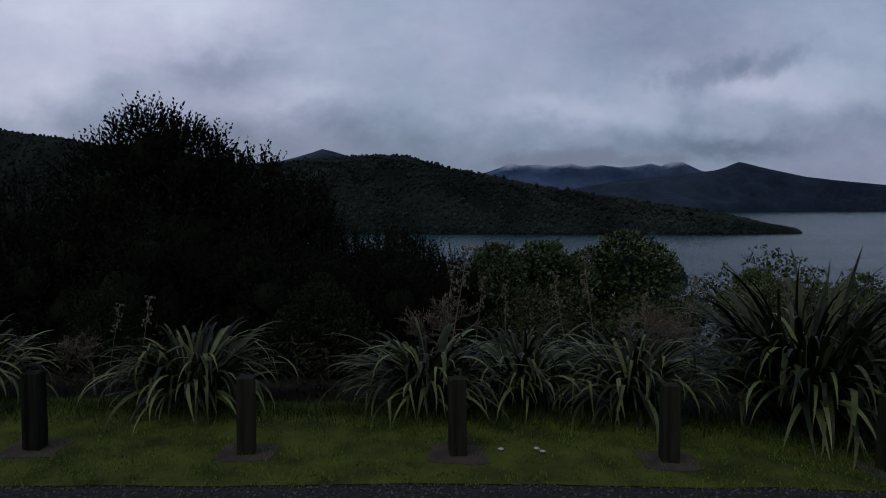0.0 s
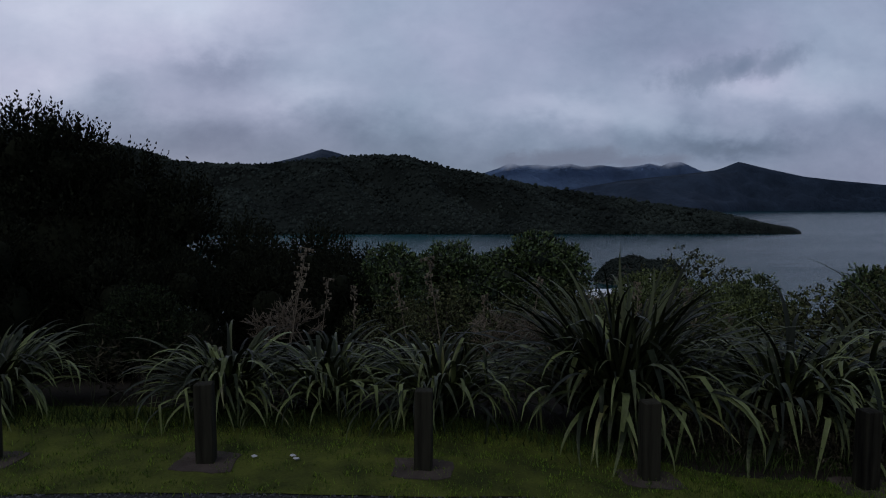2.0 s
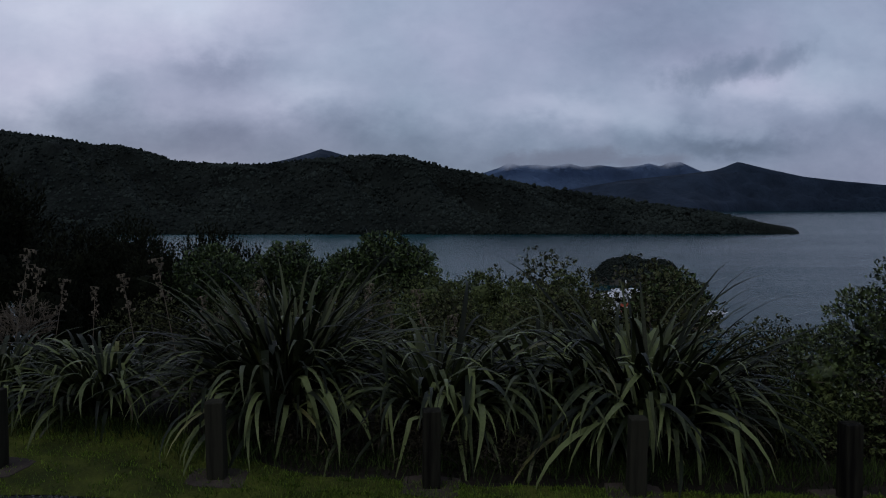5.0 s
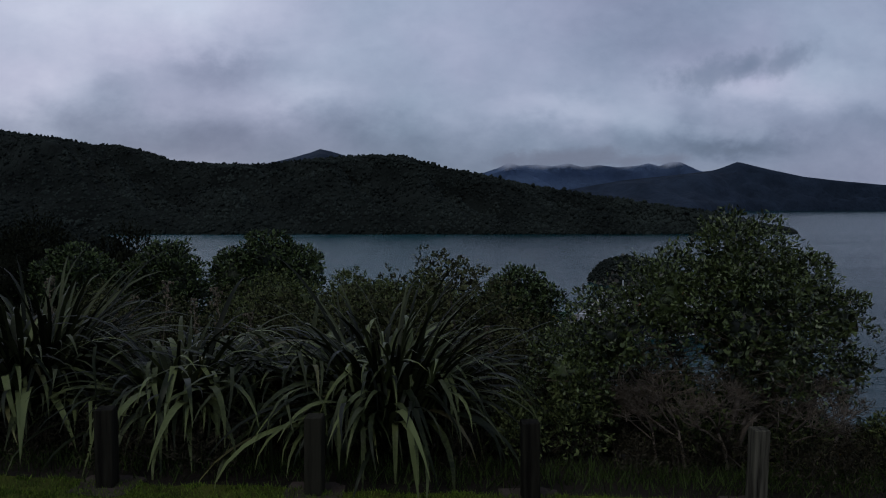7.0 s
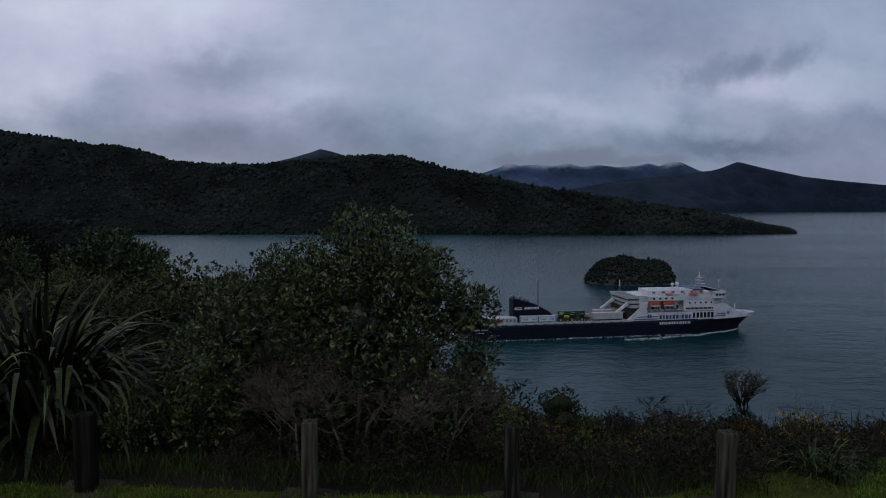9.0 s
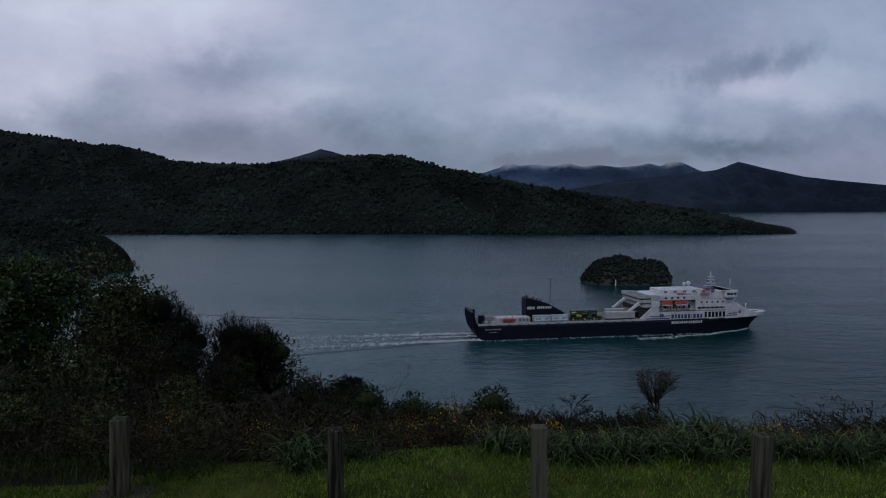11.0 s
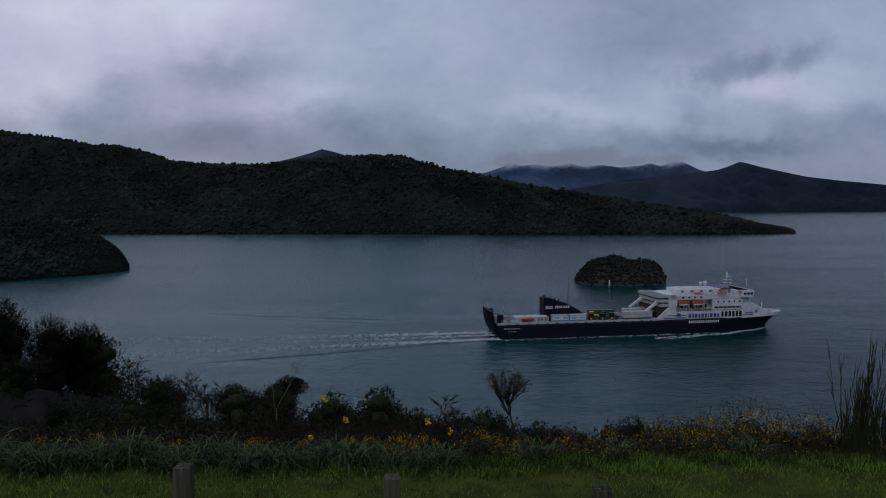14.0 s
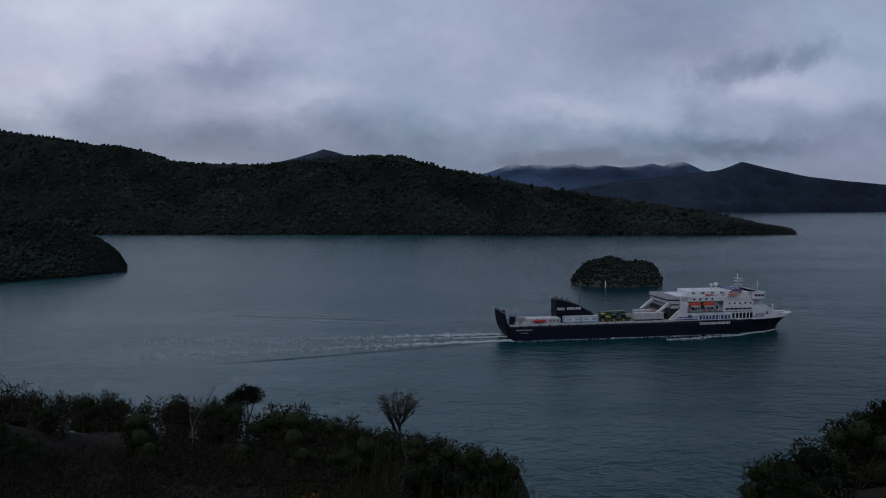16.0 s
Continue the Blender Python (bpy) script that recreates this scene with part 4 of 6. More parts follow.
# ---------------------------------------------------------------- wake
def foam_patches(rng, n, fn):
    """Thin uneven rafts of foam, eight corners each, lying on the water."""
    V, F = [], []
    for i in range(n):
        x, y, r = fn(rng)
        k = rng.uniform(2.0, 5.0)
        ang = rng.uniform(-0.25, 0.25)
        b = len(V)
        for j in range(8):
            an = 2 * math.pi * j / 8
            rr = r * rng.uniform(0.6, 1.3)
            px, py = math.cos(an) * rr * k, math.sin(an) * rr
            V.append((x + px * math.cos(ang) - py * math.sin(ang), y + px * math.sin(ang) + py * math.cos(ang), rng.uniform(0.06, 0.22)))
        F.append(tuple(range(b, b + 8)))
    return V, F


def stern_trail(y0, spread, length):
    def fn(rng):
        d = length * rng.random() ** 2.0
        return (-d, y0 + spread * d + rng.normal() * (0.8 + 0.02 * d), rng.uniform(0.08, 0.34) * max(0.3, 1 - d / length))
    return fn


def wave_ridge(x0, y0, x1, y1, width, height, rng):
    """One long low wave of the wash: a swell in section, tapering to its ends."""
    n, m = 44, 6
    V, F = [], []
    dx, dy = x1 - x0, y1 - y0
    ln = math.hypot(dx, dy)
    px, py = -dy / ln, dx / ln
    for i in range(n + 1):
        t = i / n
        rise_ = height * math.sin(math.pi * t) ** 0.6 * (0.75 + 0.5 * rng.random())
        sway = 0.5 * math.sin(t * 9 + y0) + rng.uniform(-0.15, 0.15)
        for j in range(m + 1):
            q = 2 * j / m - 1
            V.append((x0 + dx * t + px * (q * width + sway), y0 + dy * t + py * (q * width + sway), rise_ * math.cos(q * math.pi / 2) ** 2 - 0.02))
    for i in range(n):
        for j in range(m):
            a = i * (m + 1) + j
            F.append((a, a + 1, a + m + 2, a + m + 1))
    return V, F


def bow_trail(rng):
    d = 62 * rng.random() ** 1.2
    off = 0.3 + 0.13 * d + 0.7 * math.sin(d * 0.28) * min(1, d / 12)
    x = 128 - d
    side = 10.0 if x < 84 else 10.0 * max(0, 1 - ((x - 84) / 47) ** 2.1) ** 0.75
    return (x, -side - off + rng.normal() * (0.25 + 0.02 * d) - 0.5, rng.uniform(0.06, 0.26))


def hull_wash(rng):
    x = 100 * rng.random()
    return (x, -10.5 - abs(rng.normal()) * 1.2, rng.uniform(0.06, 0.2))


def make_wake():
    root = empty("wake", "white foam wake trailing the ferry", "wake", m=ship_pose(0, 0.0))
    rng = np.random.default_rng(31)
    for name, n, fn in (("stern_foam", 2400, stern_trail(-8.5, -0.045, 150)), ("stern_foam", 2100, stern_trail(6.0, 0.035, 165)), ("stern_foam", 700, stern_trail(0, 0, 120)),
                        ("bow_foam", 520, bow_trail), ("side_foam", 320, hull_wash)):
        V, F = foam_patches(rng, n, fn)
        tagged(mesh_object(name, V, F, M["foam"], root), kind="stuff")
    # diverging waves on both quarters
    ridges = [(-4, -10.5, -75, -23, 1.0, 0.42), (-30, -15.5, -130, -36, 1.2, 0.40), (-8, -14, -60, -30, 1.1, 0.20),
              (-26, 40, -85, 66, 1.3, 0.40), (-45, 46, -120, 78, 1.4, 0.42), (-72, 55, -150, 90, 1.4, 0.36), (-38, 36, -90, 55, 1.1, 0.28), (-60, 44, -130, 70, 1.2, 0.30)]
    for x0, y0, x1, y1, w, h in ridges:
        V, F = wave_ridge(x0, y0, x1, y1, w, h, rng)
        mesh_object("wave", V, F, M["swell"], root, True)
    return root


wake = make_wake()


def motions():
    times = [0.0, 0.1] + [float(i) for i in range(1, 16)] + [15.9, 16.0]
    walk(ferry, [(t, ship_pose(t)) for t in times])
    walk(wake, [(t, ship_pose(t, 0.0)) for t in times])
    for ob, x, z, tilt in CLOUD_BITS:
        walk(ob, [(t, pose(x + 10.2 * t, 4650, z + 1.5 * t, 0, -tilt, 0)) for t in times])
    for thing, offset in CARGO:
        walk(thing, [(t, ship_pose(t) @ offset) for t in times])


# ---------------------------------------------------------------- verge: lawn, road, posts
M["grass_floor"] = material("mossy_lawn_floor", (0.058, 0.066, 0.012), 0.95, vary=0.6, scale=3.5, bump=1.0, bump_scale=55, second=(0.024, 0.030, 0.008), spec=0.06)
M["grass"] = material("grass_blades", (0.100, 0.150, 0.018), 0.75, vary=0.35, scale=0.9, bump=0.0, island=0.9, spec=0.1, second=(0.030, 0.050, 0.009))
M["lush"] = material("lush_grass_blades", (0.140, 0.232, 0.030), 0.7, vary=0.35, scale=0.7, bump=0.0, island=0.9, spec=0.1, second=(0.030, 0.062, 0.010))
M["rough_grass"] = material("rough_grass_blades", (0.038, 0.058, 0.015), 0.8, vary=0.35, scale=1.2, bump=0.0, island=0.9, spec=0.06, second=(0.014, 0.022, 0.006))
M["asphalt"] = material("coarse_chip_asphalt", (0.024, 0.024, 0.025), 0.95, vary=0.6, scale=40, bump=1.0, bump_scale=110, spec=0.12)
M["chip"] = material("road_chip_stone", (0.045, 0.045, 0.046), 0.85, vary=0.5, scale=20, bump=0.3, bump_scale=120, island=0.7)
M["timber"] = material("weathered_timber", (0.070, 0.065, 0.046), 0.95, vary=0.55, scale=38, bump=0.9, bump_scale=70, random_obj=0.4, second=(0.012, 0.011, 0.008), spec=0.1, stretch=(1, 1, 0.08))
M["dark_timber"] = material("dark_post_timber", (0.019, 0.018, 0.012), 0.95, vary=0.5, scale=22, bump=0.9, bump_scale=70, random_obj=0.4, second=(0.005, 0.0045, 0.0035), spec=0.06, stretch=(1, 1, 0.08))
M["earth_pad"] = material("bare_earth", (0.052, 0.041, 0.033), 0.95, vary=0.4, scale=6, bump=0.5, bump_scale=60, spec=0.1)
M["flax"] = material("flax_leaf", (0.084, 0.100, 0.036), 0.42, vary=0.4, scale=3, bump=0.08, bump_scale=60, random_obj=0.8, second=(0.010, 0.014, 0.005), spec=0.12)
M["flax_dark"] = material("bronze_flax_leaf", (0.036, 0.042, 0.018), 0.5, vary=0.4, scale=3, bump=0.08, bump_scale=60, random_obj=0.8, second=(0.008, 0.010, 0.005), spec=0.09)
M["flax_yellow"] = material("ageing_flax_leaf", (0.12, 0.12, 0.035), 0.5, vary=0.35, scale=3, bump=0.08, bump_scale=60, random_obj=0.5, second=(0.05, 0.045, 0.02), spec=0.3)
M["strap"] = material("strap_leaf", (0.062, 0.090, 0.030), 0.6, vary=0.3, scale=2, bump=0.0, island=0.9, second=(0.010, 0.016, 0.006), spec=0.08)
M["manuka"] = material("manuka_foliage", (0.0095, 0.0112, 0.0060), 0.9, vary=0.4, scale=1.5, bump=0.0, island=0.7, spec=0.05)
M["broadleaf"] = material("glossy_broadleaf", (0.058, 0.084, 0.027), 0.5, vary=0.4, scale=1.5, bump=0.0, island=0.9, second=(0.009, 0.015, 0.006), spec=0.2)
M["olive"] = material("olive_foliage", (0.066, 0.072, 0.030), 0.75, vary=0.4, scale=1.5, bump=0.0, island=0.95, spec=0.08, second=(0.018, 0.018, 0.009))
M["limegreen"] = material("pale_green_foliage", (0.090, 0.110, 0.036), 0.6, vary=0.35, scale=1.5, bump=0.0, island=0.9, second=(0.018, 0.026, 0.009), spec=0.15)
M["dry_twigs"] = material("dry_twigs_and_leaves", (0.038, 0.033, 0.020), 0.9, vary=0.45, scale=1.5, bump=0.0, island=0.9, spec=0.06, second=(0.014, 0.013, 0.008))
M["evergreen"] = material("dark_evergreen_foliage", (0.018, 0.025, 0.010), 0.7, vary=0.4, scale=0.8, bump=0.0, island=0.9, second=(0.005, 0.0075, 0.0035), spec=0.06)
M["brown_brush"] = material("dry_brown_brush", (0.023, 0.0195, 0.0135), 0.9, vary=0.45, scale=1.5, bump=0.0, island=0.8, spec=0.06)
M["leafy"] = material("leafy_tree_foliage", (0.070, 0.094, 0.027), 0.42, vary=0.4, scale=1.5, bump=0.0, island=0.95, second=(0.011, 0.017, 0.006), spec=0.4)
M["pale_bark"] = material("pale_twig_bark", (0.15, 0.122, 0.09), 0.9, vary=0.4, scale=6, bump=0.3, bump_scale=40, spec=0.1)
M["bark"] = material("grey_bark", (0.060, 0.050, 0.038), 0.9, vary=0.4, scale=6, bump=0.5, bump_scale=40, spec=0.1)
M["dead_wood"] = material("bleached_dead_wood", (0.12, 0.11, 0.09), 0.85, vary=0.3, scale=6, bump=0.3, bump_scale=40)
M["seed"] = material("dry_seed_heads", (0.165, 0.135, 0.095), 0.9, vary=0.4, scale=6, bump=0.0, island=0.8, spec=0.1)
M["gorse_flower"] = material("yellow_gorse_flower", (0.42, 0.25, 0.028), 0.8, vary=0.5, scale=6, bump=0.0, island=0.9, spec=0.08)
M["bright_flower"] = material("fresh_yellow_flower", (0.62, 0.42, 0.02), 0.7, vary=0.2, scale=6, bump=0.0, island=0.5, spec=0.1)
M["gorse"] = material("gorse_foliage", (0.034, 0.037, 0.015), 0.85, vary=0.4, scale=2, bump=0.0, island=0.7, spec=0.1)
M["paper"] = material("crumpled_paper", (0.34, 0.34, 0.33), 0.8, vary=0.2, scale=10, bump=0.2)


def bench_sheet(name, x0, x1, nx, y_of, ny, lift, mat):
    verts, faces = [], []
    for j in range(ny + 1):
        for i in range(nx + 1):
            x = x0 + (x1 - x0) * i / nx
            a, b = y_of(x)
            y = a + (b - a) * j / ny
            verts.append((x, y, ground_z(x, y) + lift))
    for j in range(ny):
        for i in range(nx):
            k = j * (nx + 1) + i
            faces.append((k, k + 1, k + nx + 2, k + nx + 1))
    return mesh_object(name, verts, faces, mat, smooth=True)


def road_edge(x):
    return 3.545 + 0.045 * min(max(x, -5), 5) + 0.02 * fbm(x * 1.3, 4.0) + 0.015 * fbm(x * 7, 2.0)


def lawn_edge(x):
    return edge_y(x) + 0.35 - 0.3 * step(x, 11.2, 0.3) - 0.66 * step(x, 2.4, 0.25) * step(-x, -10.2, 0.2) + 0.06 * fbm(x * 3, 7.0)


lawn = tagged(bench_sheet("lawn", -14, 34, 240, lambda x: (road_edge(x), lawn_edge(x)), 14, 0.012, M["grass_floor"]), "mossy grass verge beside the road", "lawn", kind="structure")
road = tagged(bench_sheet("road", -60, 70, 400, lambda x: (-7.5, road_edge(x) + 0.02), 10, 0.006, M["asphalt"]), "dark coarse chip-sealed road", "road", kind="structure")


def scatter_grass(name, n, seed, place, h0, h1, width, mat, label):
    """Single blades, three corners each, in tufts."""
    rng = np.random.default_rng(seed)
    V, F = [], []
    pts = []
    while len(pts) < n:
        x, y = place(rng)
        pts.append((x, y, ground_z(x, y)))
    P0 = np.array(pts)
    ang, h = rng.uniform(0, 2 * np.pi, n), rng.uniform(h0, h1, n)
    lean, la = rng.uniform(0.1, 0.9, n) * h, rng.uniform(0, 2 * np.pi, n)
    w = width * rng.uniform(0.7, 1.4, n)
    dx, dy = np.cos(ang) * w, np.sin(ang) * w
    A = P0 + np.stack([dx, dy, np.zeros(n)], 1)
    B = P0 - np.stack([dx, dy, np.zeros(n)], 1)
    T = P0 + np.stack([np.cos(la) * lean, np.sin(la) * lean, h], 1)
    V = np.stack([A, B, T], 1).reshape(-1, 3)
    F = np.arange(3 * n).reshape(-1, 3)
    return tagged(array_object(name, V, F, mat), label, "grass", kind="stuff")


def verge_place(rng):
    while True:
        x = rng.uniform(-6, 26)
        y = rng.uniform(road_edge(x) - 0.03, lawn_edge(x))
        if noise.noise(Vector((x * 1.7, y * 1.7, 0))) + 0.55 > rng.random() * 0.9:
            return x, y


def lush_place(rng):
    while True:
        x = rng.uniform(11.0, 26)
        y = rng.uniform(4.0, edge_y(x) + 0.5)
        if noise.noise(Vector((x * 0.9, y * 0.9, 5))) + 0.6 > rng.random():
            return x, y


def rough_place(rng):
    x = rng.uniform(-6, 10.5) if rng.random() < 0.55 else rng.uniform(16.8, 27)
    return x, (edge_y(x) if x > 2.0 else 4.62) + rng.normal() * 0.13 + (0.1 if x > 10.5 or x < 2.0 else 0.0)


def weed_place(rng):
    while True:
        x = rng.uniform(16.6, 21.5)
        y = edge_y(x) + rng.uniform(-0.2, 0.5)
        if noise.noise(Vector((x * 3.1, y * 3.1, 9))) > 0.02:
            return x, y


def moss_place(rng):
    while True:
        x = rng.uniform(-5, 24)
        y = rng.uniform(road_edge(x), lawn_edge(x))
        if noise.noise(Vector((x * 7.0, y * 7.0, 3))) > 0.12:
            return x, y


scatter_grass("grass", 90000, 11, verge_place, 0.015, 0.045, 0.0026, M["grass"], "short mossy grass blades on the verge")
scatter_grass("grass", 85000, 12, lush_place, 0.015, 0.05, 0.0036, M["lush"], "lush green grass blades on the verge")
scatter_grass("grass", 60000, 14, moss_place, 0.012, 0.036, 0.0050, M["grass"], "coarse mossy tufts standing out of the lawn")
scatter_grass("long_grass", 26000, 13, rough_place, 0.03, 0.13, 0.0034, M["rough_grass"], "long rough grass along the bank edge")
scatter_grass("long_grass", 9000, 15, weed_place, 0.03, 0.085, 0.0040, M["lush"], "rank bright grass at the back of the lawn")


def chips():
    rng = np.random.default_rng(5)
    n = 2200
    x = rng.uniform(-4, 4, n)
    y = 3.56 + 0.045 * np.clip(x, -5, 5) - np.abs(rng.normal(0, 0.16, n))
    C = np.array([(a, b, ground_z(a, b) + 0.008) for a, b in zip(x, y)])
    V, F = lumps(C, rng.uniform(0.004, 0.010, n), rng, 0.7, 0.35)
    return tagged(array_object("road_chips", V, F, M["chip"]), "loose dark stone chips on the road edge", "gravel", kind="stuff")


chips()


def post_mesh(seed):
    """A square timber post with a chamfered, slightly worn top and checks in its faces."""
    rng = random.Random(seed)
    bm = bmesh.new()
    add_box(bm, -0.044, 0.044, -0.044, 0.044, -0.18, 0.47)
    es = [e for e in bm.edges if e.calc_length() < 0.2 or abs(e.verts[0].co.z - e.verts[1].co.z) > 0.3]
    bmesh.ops.bevel(bm, geom=es, offset=0.004, segments=1, affect="EDGES")
    bmesh.ops.subdivide_edges(bm, edges=[e for e in bm.edges if abs(e.verts[0].co.z - e.verts[1].co.z) > 0.3], cuts=5)
    for v in bm.verts:
        v.co.x += rng.uniform(-0.0015, 0.0015)
        v.co.y += rng.uniform(-0.0015, 0.0015)
        if v.co.z > 0.4:
            v.co.z += v.co.x * rng.uniform(-0.02, 0.05)
    return bm


posts = {}
for k in range(-2, 20):
    px = 1.25 * (k - 1.935) + {4: 0.05, 5: 0.05, 8: 0.06, 12: -0.04, 14: -0.02, 15: 0.07, 16: -0.02, 17: -0.12}.get(k, 0.0)
    py = float(np.interp(px, [1.0, 3.0, 10.5, 12.5, 13.85, 15.0, 16.4, 17.55, 18.7], [3.97, 3.96, 3.95, 4.08, 4.0, 3.86, 3.78, 3.78, 3.64]))
    pz = ground_z(px, py)
    rr = random.Random(k * 7 + 100)
    place = pose(px, py, pz + {12: 0.02, 13: 0.035, 14: 0.05, 15: 0.08, 16: 0.05, 17: 0.07}.get(k, 0), rr.uniform(-1.2, 1.2), rr.uniform(-1.2, 1.2), rr.uniform(-4, 4) + (5 if k % 3 else -3))
    shade = "dark_timber" if k < 8 else "timber"
    if shade not in posts:
        post = part("timber_post", post_mesh(3), M[shade], None)
        tagged(post, "dark square timber bollard post on verge" if k < 8 else "pale weathered square timber bollard post on verge", "post", "roadside posts")
        post.matrix_basis = place @ Matrix.Diagonal((1.14, 1.14, 1, 1) if k < 8 else (1, 1, 1, 1))
        posts[shade] = post
    else:
        copy_thing(posts[shade], place)
    if k < 11:
        V, F, n = [], [], 14
        for j in range(n):
            an = 2 * math.pi * j / n + 0.2
            q = 0.17 / max(abs(math.cos(an)), abs(math.sin(an))) * rr.uniform(0.9, 1.06)
            x, y = math.cos(an) * q, math.sin(an) * q * 0.9
            V.append((x, y, ground_z(px + x, py + y) - pz + 0.016))
            V.append((x * 1.05, y * 1.05, ground_z(px + x, py + y) - pz - 0.02))
        V.append((0, 0, 0.02))
        for j in range(n):
            F.append((2 * j, 2 * ((j + 1) % n), 2 * n))
            F.append((2 * j, 2 * j + 1, 2 * ((j + 1) % n) + 1, 2 * ((j + 1) % n)))
        pad = mesh_object("earth_pad", V, F, M["earth_pad"])
        pad.matrix_basis = pose(px, py, pz)
        tagged(pad, "bare trodden earth pad round a post", "earth", "earth pads")
for lx, ly in ((0.34, 4.03), (0.59, 4.01), (0.56, 4.06)):
    bm = bmesh.new()
    bmesh.ops.create_icosphere(bm, subdivisions=1, radius=0.016)
    rr = random.Random(lx)
    for v in bm.verts:
        v.co = Vector((v.co.x * rr.uniform(0.7, 1.8), v.co.y * rr.uniform(0.6, 1.2), v.co.z * rr.uniform(0.2, 0.7)))
    lit = part("paper_scrap", bm, M["paper"])
    lit.matrix_basis = pose(lx, ly, ground_z(lx, ly) + 0.028)
    tagged(lit, "crumpled white scrap of paper on grass", "litter", "paper scraps")


# ---------------------------------------------------------------- flax
def strap_leaf(length, width, tilt, droop, kink=0.0, segs=10, fold=0.35, power=1.5):
    """One sword leaf in the xz plane: rises with tilt from the upright, bends over by droop, may be kinked."""
    x = z = 0.0
    pts = []
    for i in range(segs + 1):
        t = i / segs
        a = tilt + droop * t ** power + (kink if t > 0.62 else 0.0)
        a = min(a, math.pi * 0.96)
        pts.append((x, z, a, t))
        x += math.sin(a) * length / segs
        z += math.cos(a) * length / segs
    V, F = [], []
    for x, z, a, t in pts:
        w = width * (0.55 + 0.9 * t - 0.35 * t * t if t < 0.5 else 0.9125) * (1 if t < 0.5 else max(0.03, 1 - ((t - 0.5) / 0.5) ** 1.7))
        w *= 0.5
        nx, nz = -math.cos(a), math.sin(a)
        f = fold * (1 - 0.6 * t) * w
        V += [(x + nx * f, w, z + nz * f), (x, 0, z), (x + nx * f, -w, z + nz * f)]
    for i in range(segs):
        b = 3 * i
        F += [(b, b + 1, b + 4, b + 3), (b + 1, b + 2, b + 5, b + 4)]
    return V, F


def leaf_data(mat, seed, n, up=0.0):
    rng = random.Random(seed)
    out = []
    for i in range(n):
        f = i / (n - 1)
        tilt = radians(5 + 48 * f) * (1 - 0.4 * up)
        droop = radians(rng.uniform(118, 175) - 18 * f) * (1 - 0.6 * up)
        kink = radians(rng.uniform(25, 80)) if rng.random() < 0.4 * (1 - up) else 0.0
        V, F = strap_leaf((rng.uniform(0.98, 1.25) + 0.18 * f) * (1 + 0.1 * up), rng.uniform(0.040, 0.060) * (1 - 0.52 * up), tilt, droop, kink, 12, 0.35, rng.uniform(1.9, 2.9))
        me = bpy.data.meshes.new("leaf")
        me.from_pydata(V, [], F)
        me.materials.append(mat)
        me.polygons.foreach_set("use_smooth", [True] * len(me.polygons))
        me.update()
        out.append(me)
    return out


LEAVES = {"flax": leaf_data(M["flax"], 1, 20), "dark": leaf_data(M["flax_dark"], 2, 16, 0.35), "yellow": leaf_data(M["flax_yellow"], 3, 5), "upright": leaf_data(M["flax_dark"], 4, 10, 0.85)}


def flax(x, y, size, count, dark, seed, label):
    """A clump of sword leaves fanning from its crown; each leaf is a part."""
    rng = random.Random(seed)
    low = 0.86 if size < 0.9 else 0.96
    root = empty("flax_plant", label, "flax", "flax along the verge", pose(x, y, ground_z(x, y)))
    for i in range(count):
        f = (i + rng.random()) / count
        r = rng.random()
        if r < dark * 0.45 and dark > 0.3:
            pool = LEAVES["upright"]
        elif r < dark:
            pool = LEAVES["dark"]
        elif r > 0.975:
            pool = LEAVES["yellow"]
        else:
            pool = LEAVES["flax"]
        k = min(len(pool) - 1, int(f ** 0.6 * len(pool)))
        ob = new("leaf", pool[k])
        ob.parent = root
        an = rng.uniform(0, 360) if rng.random() < 0.86 else rng.gauss(270, 60)
        base = rng.random() ** 0.5 * 0.2 * size
        ba = radians(an + rng.uniform(-50, 50))
        s = size * rng.uniform(0.75, 1.15)
        ob.matrix_basis = Matrix.Translation((math.cos(ba) * base, math.sin(ba) * base, rng.uniform(-0.03, 0.10))) @ pose(0, 0, 0, rng.uniform(-16, 16), rng.uniform(-10, 10), an) @ Matrix.Diagonal((s, s, s * low, 1))
    return root


GREEN_FLAX = "green flax clump with arching sword leaves on bank"
FLAX = [(-3.6, 5.1, 0.70, 220, 0.2, 1), (-1.85, 5.05, 0.68, 290, 0.2, 2), (-0.12, 5.05, 0.66, 270, 0.2, 3), (0.62, 5.2, 0.68, 260, 0.2, 4), (1.42, 5.1, 0.72, 290, 0.22, 5),
        (2.75, 5.06, 0.98, 320, 0.6, 6), (2.75, 5.3, 1.03, 190, 0.85, 11), (3.95, 5.0, 0.94, 310, 0.22, 7), (4.7, 5.2, 0.93, 250, 0.28, 8), (5.45, 4.98, 1.03, 310, 0.32, 9), (5.35, 5.15, 1.08, 190, 0.45, 10)]
for x, y, size, count, dark, seed in FLAX:
    flax(x, y, size, count, dark, seed, GREEN_FLAX if dark < 0.5 else "tall bronze green flax clump with upright leaves")


